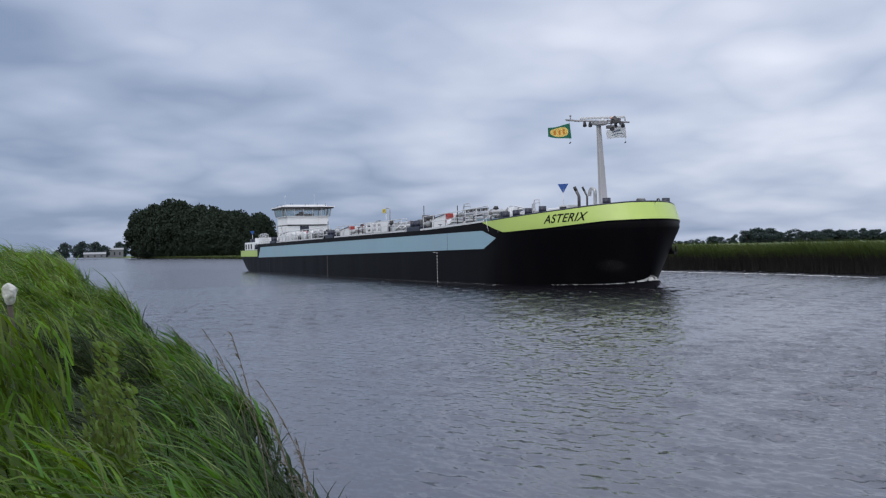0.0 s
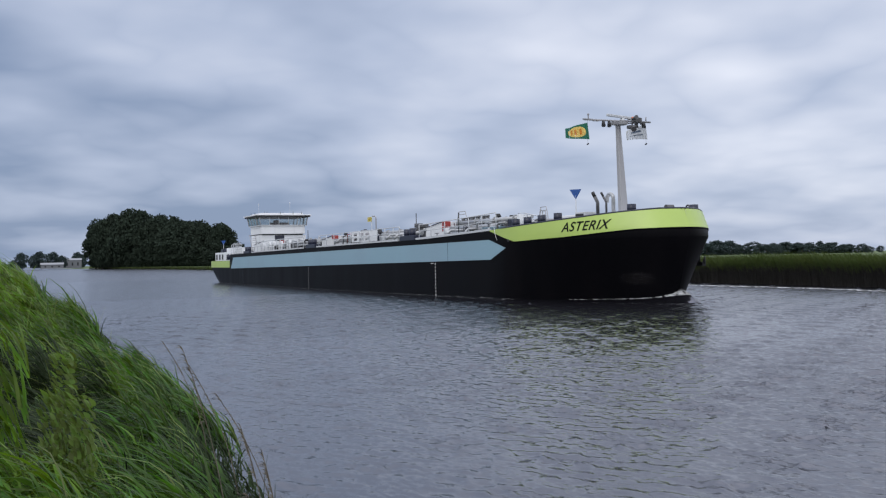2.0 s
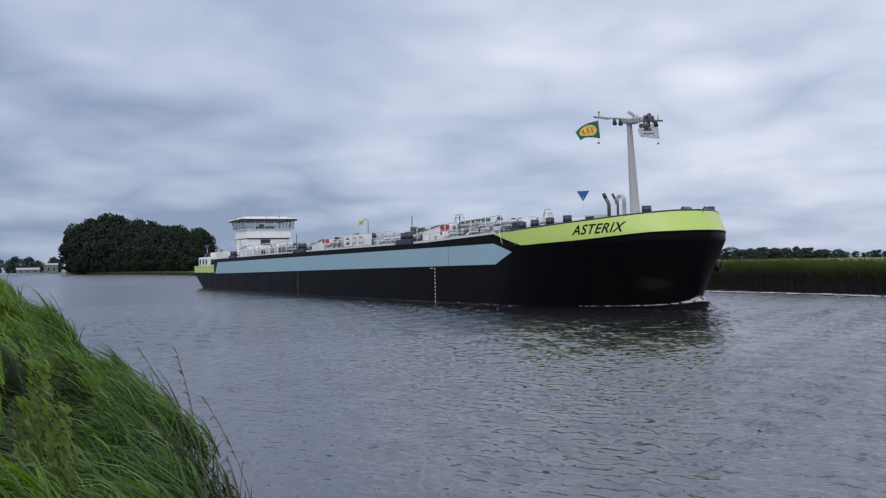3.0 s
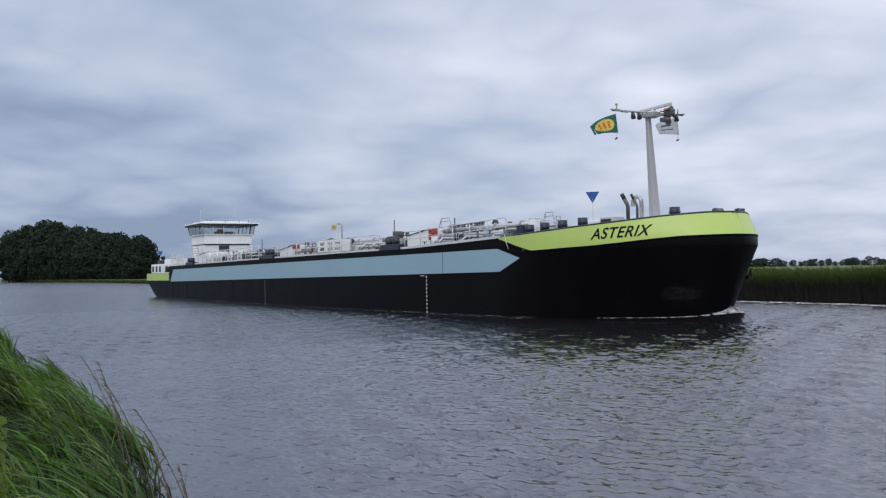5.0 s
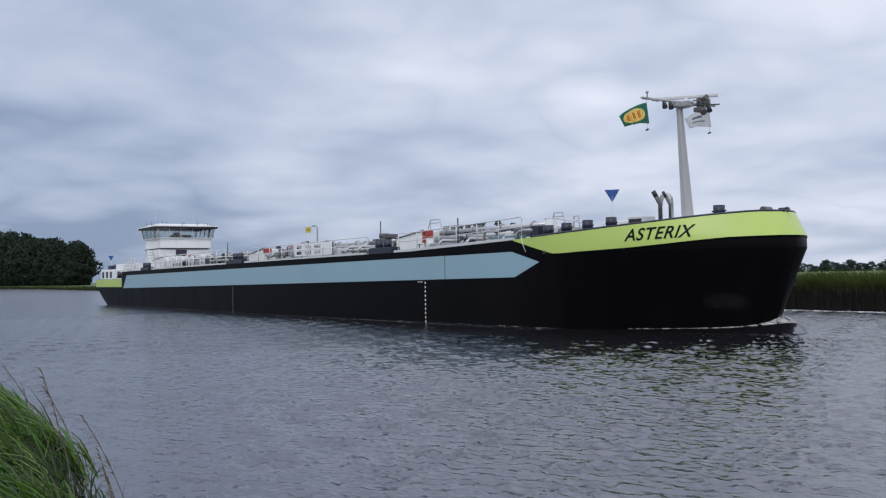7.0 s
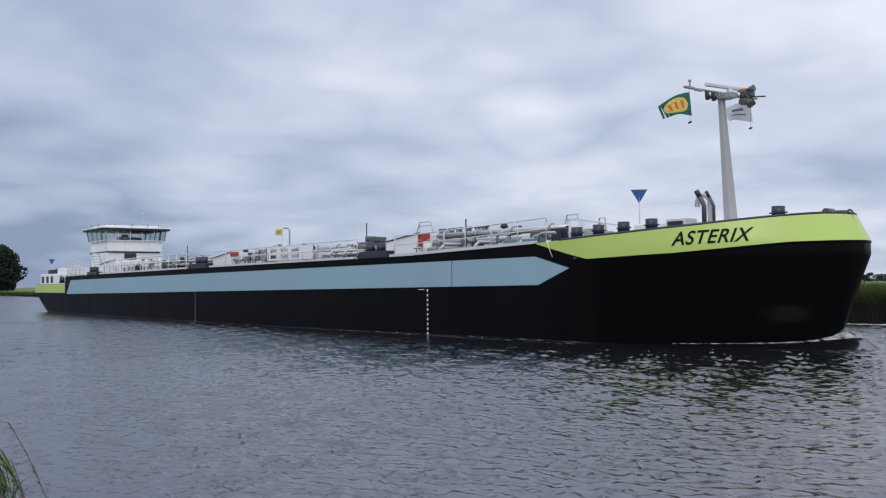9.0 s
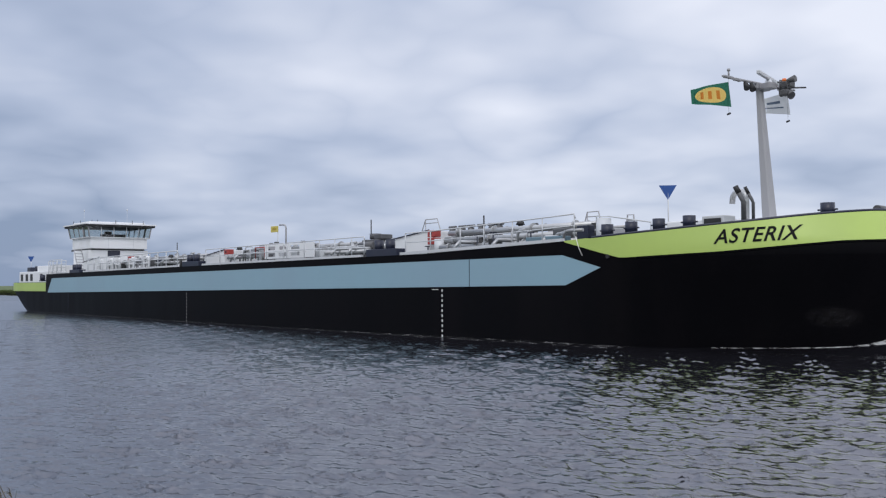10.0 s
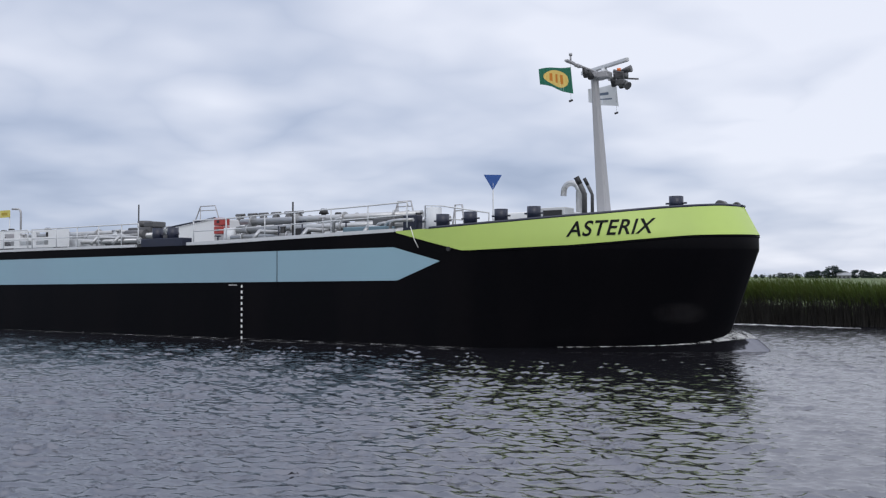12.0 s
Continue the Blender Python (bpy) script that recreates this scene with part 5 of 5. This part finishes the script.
    # some dry and pale leaves on top
    k = rng.choice(len(length), count // 70, replace=False)
    me3 = blades("dry_leaves", base[k] + np.array([0, 0, 0.03]), length[k] * 1.2, np.full(len(k), 0.011 * size), 0.9 + 0.4 * rng.rand(len(k)), 0.5 + 0.4 * rng.rand(len(k)), M_PALE, seed + 90)
    new("dry_leaves", me3).parent = ob
    return ob, centre


REEDS = []
for i, (d0, d1, count, size) in enumerate(((1.9, 3.2, 13000, 1.0), (3.2, 4.4, 16000, 1.0), (4.4, 5.8, 18000, 1.0), (5.8, 7.6, 19000, 1.05), (7.6, 10, 19000, 1.1), (10, 13, 16000, 1.2),
                                           (13, 18, 11000, 1.4), (18, 26, 11000, 1.7), (26, 45, 9000, 2.3), (45, 90, 7000, 3.8), (90, 260, 6000, 7))):
    REEDS.append(reed_patch(d0, d1, count, 20 + i, size))


def flowering_stalk(x, y, tip_dx, tip_dy, tip_z, seed):
    """A tall thin grass stalk with a loose drooping head."""
    bm = bmesh.new()
    pts = []
    for k in range(9):
        f = k / 8
        pts.append((tip_dx * f ** 2, tip_dy * f ** 2, (tip_z - 0.3) * (f - 0.06 * f * f)))
    add_tube(bm, pts, 0.0045, 5, 0.0018)
    ob = new("grass_stalk", mesh_of("grass_stalk", bm, M_PLUME))
    ob.location = (x, y, 0.3)
    tagged(ob, "tall thin flowering grass stalk leaning over the water", "grass", "grass stalks", "stuff")
    rng = np.random.RandomState(seed)
    n = 46
    f = 0.68 + 0.32 * rng.rand(n)
    base = np.stack([tip_dx * f ** 2, tip_dy * f ** 2, (tip_z - 0.3) * (f - 0.06 * f * f)], 1)
    hd = new("seed_head", blades("seed_head", base, 0.05 + 0.06 * rng.rand(n), np.full(n, 0.008), 0.9 + 0.3 * rng.rand(n), 0.7 + 0.3 * rng.rand(n), M_PLUME, seed))
    hd.parent = ob
    return ob, Vector((x, y, 0.3))


STALKS = [flowering_stalk(-5.4, 1.27, -0.08, -0.2, 1.84, 1), flowering_stalk(-5.2, 1.42, -0.1, -0.15, 1.38, 2), flowering_stalk(-4.8, 1.38, -0.1, -0.12, 1.3, 3),
          flowering_stalk(-4.45, 1.36, -0.1, -0.2, 1.15, 4), flowering_stalk(-5.6, 1.62, -0.2, -0.3, 1.5, 5), flowering_stalk(-6.6, 1.6, -0.3, -0.3, 1.55, 6), flowering_stalk(-8.3, 1.75, -0.3, -0.35, 1.6, 7),
          flowering_stalk(-4.2, 1.28, -0.1, -0.12, 1.1, 8)]

# pale post half hidden in the reeds
bm = bmesh.new()
bmesh.ops.create_icosphere(bm, subdivisions=3, radius=0.055)
for v in bm.verts:
    v.co = Vector((v.co.x, v.co.y * (1.0 if v.co.z > 0 else 0.8), v.co.z * 1.3 + 1.44)) + Vector(noise.noise_vector(v.co * 22)) * 0.02
post = new("marker_post", mesh_of("marker_post", bm, M_STONE))
part("shaft", tube([(0, 0, 0), (0, 0, 0.7), (0, 0, 1.38)], 0.022, 10, 0.02), M_BARK, post, "dark wooden shaft")
post.matrix_world = pose(-7.4, -0.02, 0.52, 3, -4, 10)
tagged(post, "weathered pale marker post half hidden in reeds", "post")


# tuft placed to cover the post's shaft in the camera's view
rng_p = np.random.RandomState(77)
n_p = 260
foot = np.stack([0.05 + 0.55 * rng_p.rand(n_p), -0.3 + 0.6 * rng_p.rand(n_p), 0.35 + 0.85 * rng_p.rand(n_p)], 1)
tuft = new("reeds", blades("post_tuft", foot, 0.3 + 0.35 * rng_p.rand(n_p), 0.014 + 0.02 * rng_p.rand(n_p), 0.5 + 0.5 * rng_p.rand(n_p), 0.2 + 0.4 * rng_p.rand(n_p), M_REED, 78))
tuft.location = (-7.35, 0.0, 0.45)
tagged(tuft, "tuft of green reeds in front of the marker post", "reeds", "reeds on the bank", "stuff")


# leafy weed among the reeds and the bushy top further along the bank
def weed(x, y, z, h, n, seed):
    rng = np.random.RandomState(seed)
    hh = rng.rand(n) * h
    base = np.stack([0.14 * (rng.rand(n) - 0.5), 0.14 * (rng.rand(n) - 0.5), hh], 1)
    ob = new("weed", blades("weed", base, 0.045 + 0.05 * rng.rand(n), 0.02 + 0.016 * rng.rand(n), 0.5 + 0.4 * rng.rand(n), 0.2 + 0.4 * rng.rand(n), M_WEED, seed))
    ob.location = (x, y, z)
    tagged(ob, "broad-leaved green weed among the reeds", "weed", "weeds", "stuff")


weed(-6.45, 0.47, 0.85, 0.80, 300, 65)
weed(-6.3, 0.56, 0.8, 0.60, 220, 66)
weed(-6.6, 0.40, 0.8, 0.60, 200, 67)
weed(-30, 0.6, 0.9, 1.2, 500, 63)
weed(-33, 0.2, 0.9, 1.3, 500, 64)


def far_reeds():
    rng = np.random.RandomState(3)
    for i, (x0, x1, count, size) in enumerate(((-110, -75, 6000, 1.3), (-75, -55, 16000, 0.7), (-55, -40, 16000, 0.65), (-40, -25, 16000, 0.6), (-25, -12, 15000, 0.6), (-12, 4, 16000, 0.6), (4, 40, 6000, 1.3),
                                               (-240, -110, 6000, 2.4), (-420, -240, 7000, 3.6), (-760, -420, 7000, 5.5))):
        x = x0 + (x1 - x0) * rng.rand(count)
        yf = np.interp(x, [a for a, _ in FAR], [b for _, b in FAR])
        depth = rng.rand(count) ** 1.3 * 6.0
        tall = 2.2 if x0 > -200 else 1.2
        hmax = tall * (0.96 + 0.035 * np.sin(x * 0.35) + 0.03 * np.sin(x * 1.1 + 1)) * (1 + 0.05 * rng.randn(count))
        h = hmax * (0.70 + 0.30 * rng.rand(count))
        ln = (0.6 + 0.5 * rng.rand(count)) * max(1.0, min(size, 1.6))
        base = np.stack([x, yf + 0.1 + depth, np.maximum(0.0, h - ln * 0.6)], 1)
        me = blades("far_reeds", base, ln, 0.05 * size * (0.6 + 0.8 * rng.rand(count)), 0.5 + 0.4 * rng.rand(count), 0.3 + 0.4 * rng.rand(count), M_FARREED, 200 + i, segs=2)
        ob = new("far_reeds", me)
        tagged(ob, "tall dark green reed belt on the opposite bank", "reeds", "reeds on the opposite bank", "stuff")
        # near-black stems paint in the shade at the belt's foot
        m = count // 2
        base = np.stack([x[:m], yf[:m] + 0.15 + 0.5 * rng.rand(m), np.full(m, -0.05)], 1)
        me = blades("reed_stems", base, (1.0 + 0.75 * rng.rand(m)) * min(1, tall / 2), 0.05 * size * (0.5 + rng.rand(m)), 0.15 + 0.1 * rng.rand(m), 0.05 + 0.1 * rng.rand(m), M_SHADESTEM, 300 + i, segs=2)
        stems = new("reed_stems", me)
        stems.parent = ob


far_reeds()


# ---- trees ----
def make_tree(height, spread, seed, low=0.12, clumps=40, leaves=260, foliage=None):
    """Tapered trunk with limbs and a crown of leaf clumps; origin at the foot."""
    rng = np.random.RandomState(seed)
    tree = new("tree")
    bm = tube([(0, 0, -0.5), (0.1, 0, height * 0.25), (-0.1, 0.1, height * 0.5), (0, 0, height * 0.8)], height * 0.022, 7, height * 0.006)
    centres = []
    for k in range(clumps):
        f = low + (0.96 - low) * (k + rng.rand()) / clumps
        prof = math.sin(math.pi * min(1, (f - low * 0.3) / (1 - low * 0.3))) ** 0.55
        a = rng.rand() * 2 * math.pi
        r = spread * prof * (0.35 + 0.6 * rng.rand())
        c = Vector((r * math.cos(a), r * math.sin(a), height * f))
        centres.append(c)
        if k % 3 == 0:
            add_tube(bm, [(0, 0, height * f * 0.6), c * 0.6 + Vector((0, 0, height * f * 0.3)), c], height * 0.008, 5, height * 0.002)
    part("trunk", bm, M_BARK, tree)
    pts, rad = [], []
    for c in centres:
        rc = spread * (0.28 + 0.22 * rng.rand())
        q = rng.randn(leaves, 3)
        q /= np.linalg.norm(q, axis=1, keepdims=True)
        q *= rc * (0.55 + 0.5 * rng.rand(leaves, 1))
        q[:, 2] *= 0.8
        pts.append(q + np.array(c))
    p = np.concatenate(pts)
    p = p[p[:, 2] > 0.3]
    n = len(p)
    s = spread * (0.032 + 0.038 * rng.rand(n, 1)) * (1.0 if leaves > 100 else 1.25)
    u = rng.randn(n, 3)
    u /= np.linalg.norm(u, axis=1, keepdims=True)
    w = np.cross(u, rng.randn(n, 3))
    w /= np.linalg.norm(w, axis=1, keepdims=True)
    verts = np.stack([p - u * s - w * s * 0.6, p + u * s * 0.3 - w * s, p + u * s + w * s * 0.5, p - u * s * 0.4 + w * s], 1).reshape(-1, 3)
    me = bpy.data.meshes.new("crown")
    me.from_pydata(verts.tolist(), [], [(4 * i, 4 * i + 1, 4 * i + 2, 4 * i + 3) for i in range(n)])
    me.materials.append(foliage or M_LEAF)
    crown = new("crown", me)
    crown.parent = tree
    return tree


def at_azimuth(az, d):
    a = radians(az)
    return -math.sin(a) * d, math.cos(a) * d


TREES = []
for k, (h, s) in enumerate(((10, 3.6), (10, 4.4), (10, 3.0), (10, 5.0))):
    TREES.append(make_tree(h, s, 70 + k, low=0.06 if k != 2 else 0.12))
# far trees: distance haze painted into a greyer, bluer leaf colour
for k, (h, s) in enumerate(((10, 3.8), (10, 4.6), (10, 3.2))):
    TREES.append(make_tree(h, s, 90 + k, low=0.03, clumps=30, leaves=95, foliage=M_HAZELEAF))
rng = random.Random(8)
# the wood on the far bank: crowns down to the ground
used = set()


def place_tree(kind, az, d, height, wide, label, group):
    x, y = at_azimuth(az, d)
    sc = height / 10
    m = Matrix.Translation((x, y, 0.8)) @ pose(0, 0, 0, 0, 0, rng.random() * 360).to_4x4() @ Matrix.Diagonal((sc * wide, sc * wide, sc, 1))
    t = TREES[kind]
    if kind not in used:
        used.add(kind)
        t.matrix_basis = m
    else:
        t = copy_thing(TREES[kind], m @ Matrix.Diagonal((*[1 / v for v in TREES[kind].scale], 1)))
    tagged(t, label, "tree", group)


WOOD = [(76.2, 1.9), (76.6, 2.40), (77.0, 2.3), (77.6, 2.1), (78.3, 2.35), (79.2, 2.55), (80.2, 2.65), (81.0, 2.75), (81.8, 2.95), (82.4, 3.0), (83.1, 2.8), (83.8, 2.75), (84.3, 2.5), (84.65, 1.9)]
az = 77.2
while az < 84.2:
    el = lerp_table(az, WOOD) * 0.94
    d = np.interp(az, [76.3, 84.7], [378, 690])
    for row in range(2):
        dd = d + row * 14 + rng.random() * 8
        hgt = (math.tan(radians(el)) * dd + 1.4) * (0.86 + 0.16 * rng.random())
        place_tree(rng.choice((0, 1, 3)), az + (rng.random() - 0.5) * 0.2, dd, hgt, 0.75 if dd > 500 else 0.85, "tall dark leafy tree in a dense wood", "trees of the wood")
    # undergrowth
    place_tree(1, az + 0.1, d - 4, 7 + 4 * rng.random(), 1.4, "low dark shrubby tree at the wood's edge", "undergrowth of the wood")
    az += 0.36
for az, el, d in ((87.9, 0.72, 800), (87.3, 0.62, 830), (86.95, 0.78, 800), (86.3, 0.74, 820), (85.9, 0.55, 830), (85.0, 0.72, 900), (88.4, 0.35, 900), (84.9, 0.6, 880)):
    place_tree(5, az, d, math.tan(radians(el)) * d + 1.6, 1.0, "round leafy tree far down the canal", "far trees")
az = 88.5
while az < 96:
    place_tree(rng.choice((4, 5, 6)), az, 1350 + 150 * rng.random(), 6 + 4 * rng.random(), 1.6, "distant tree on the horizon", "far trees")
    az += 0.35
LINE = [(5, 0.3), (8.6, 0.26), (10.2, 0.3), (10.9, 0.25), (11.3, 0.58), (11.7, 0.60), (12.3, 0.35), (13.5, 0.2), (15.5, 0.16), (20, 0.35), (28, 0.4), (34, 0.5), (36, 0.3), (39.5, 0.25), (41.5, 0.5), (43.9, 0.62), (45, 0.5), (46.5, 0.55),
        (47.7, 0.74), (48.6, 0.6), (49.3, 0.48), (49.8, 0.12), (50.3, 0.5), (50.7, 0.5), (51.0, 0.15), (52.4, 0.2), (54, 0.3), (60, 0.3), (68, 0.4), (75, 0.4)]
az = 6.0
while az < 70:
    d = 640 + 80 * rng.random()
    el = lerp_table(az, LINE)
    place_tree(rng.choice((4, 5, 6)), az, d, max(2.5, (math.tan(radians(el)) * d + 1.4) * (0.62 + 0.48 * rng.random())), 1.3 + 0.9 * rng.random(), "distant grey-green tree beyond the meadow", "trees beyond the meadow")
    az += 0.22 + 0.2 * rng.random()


for k, t in enumerate(TREES):
    if k not in used:
        for o in (*t.children, t):
            bpy.data.objects.remove(o)


# ---- far buildings ----
def building(az, d, w, depth, h, roof_h, label):
    x, y = at_azimuth(az, d)
    b = thing("farm_building", pose(x, y, 0.6, 0, 0, az), label, "building")
    part("wall", box(-w / 2, w / 2, 0, depth, 0, h, 0.02), M_BRICK, b)
    bm = bmesh.new()
    v = [bm.verts.new(p) for p in ((-w / 2 - 0.3, -0.4, h), (w / 2 + 0.3, -0.4, h), (w / 2 + 0.3, depth + 0.4, h), (-w / 2 - 0.3, depth + 0.4, h), (-w / 2 - 0.3, depth / 2, h + roof_h), (w / 2 + 0.3, depth / 2, h + roof_h))]
    for q in ((0, 1, 5, 4), (2, 3, 4, 5), (0, 4, 3), (1, 2, 5), (3, 2, 1, 0)):
        bm.faces.new([v[i] for i in q])
    part("roof", bm, M_ROOF, b)
    for k in (-0.3, 0.0, 0.3):
        part("window", box(w * k - 0.6, w * k + 0.6, -0.05, 0.02, h * 0.3, h * 0.7, 0), M_DARK, b)


building(85.35, 840, 14, 12, 6.5, 1.5, "pale industrial shed with a low roof beside the canal")
building(86.4, 780, 16, 10, 3.0, 1.5, "low pale shed beside the canal")
building(10.75, 640, 8, 8, 2.2, 1.8, "grey-roofed farm barn beyond the meadow")


# ---- what moves ----
def motions():
    seconds = [i for i in range(13)]
    walk(ship, [(t, pose(SHIP_X + SPEED * t, SHIP_Y, 0)) for t in seconds])
    walk(bow_wave, [(t, pose(SHIP_X + SPEED * t, SHIP_Y, 0)) for t in seconds])
    walk(water, [(t, pose(-0.33 * t, -0.42 * t, 0)) for t in seconds])
    # the radar turns clockwise seen from above
    walk(radar, [(t / 4, pose(34.75, -0.6, 9.1, 0, 0, -57.7 - 157.5 * (t / 4 - 9.9))) for t in range(49)])
    for (strips, w), phase, base in ((flag_a, 0.0, 231.0), (flag_b, 1.3, 228.0)):
        n = len(strips)
        tracks = [[] for _ in strips]
        for k in range(81):
            t = k * 0.15
            x = y = z = 0.0
            for i, rows in enumerate(tracks):
                f = i / n
                swing = base + (10 + 42 * f) * math.sin(7.1 * t - 5.2 * f + phase) + 12 * math.sin(2.3 * t + phase)
                dip = 6 + 24 * f * (0.55 + 0.8 * math.sin(3.1 * t - 2 * f + phase))
                rows.append((t, pose(x, y, z, 0, dip, swing)))
                a, b = radians(swing), radians(dip)
                x, y, z = x + w * math.cos(a) * math.cos(b), y + w * math.sin(a) * math.cos(b), z - w * math.sin(b)
        for ob, rows in zip(strips, tracks):
            walk(ob, rows)
    for j, (ob, c) in enumerate(REEDS[:8]):
        walk(ob, [(k * 0.4, pose(c.x, c.y, c.z, 1.6 * math.sin(k * 0.4 * 3.1 + j * 1.1) + 0.8 * math.sin(k * 0.4 * 1.3 + j), 1.2 * math.sin(k * 0.4 * 2.6 + j * 0.7), 0)) for k in range(31)])
    for j, (ob, c) in enumerate(STALKS):
        walk(ob, [(k * 0.3, pose(c.x, c.y, c.z, 2.5 * math.sin(k * 0.3 * 4.0 + j * 1.7), 2.0 * math.sin(k * 0.3 * 3.1 + j), 0)) for k in range(41)])


motions()
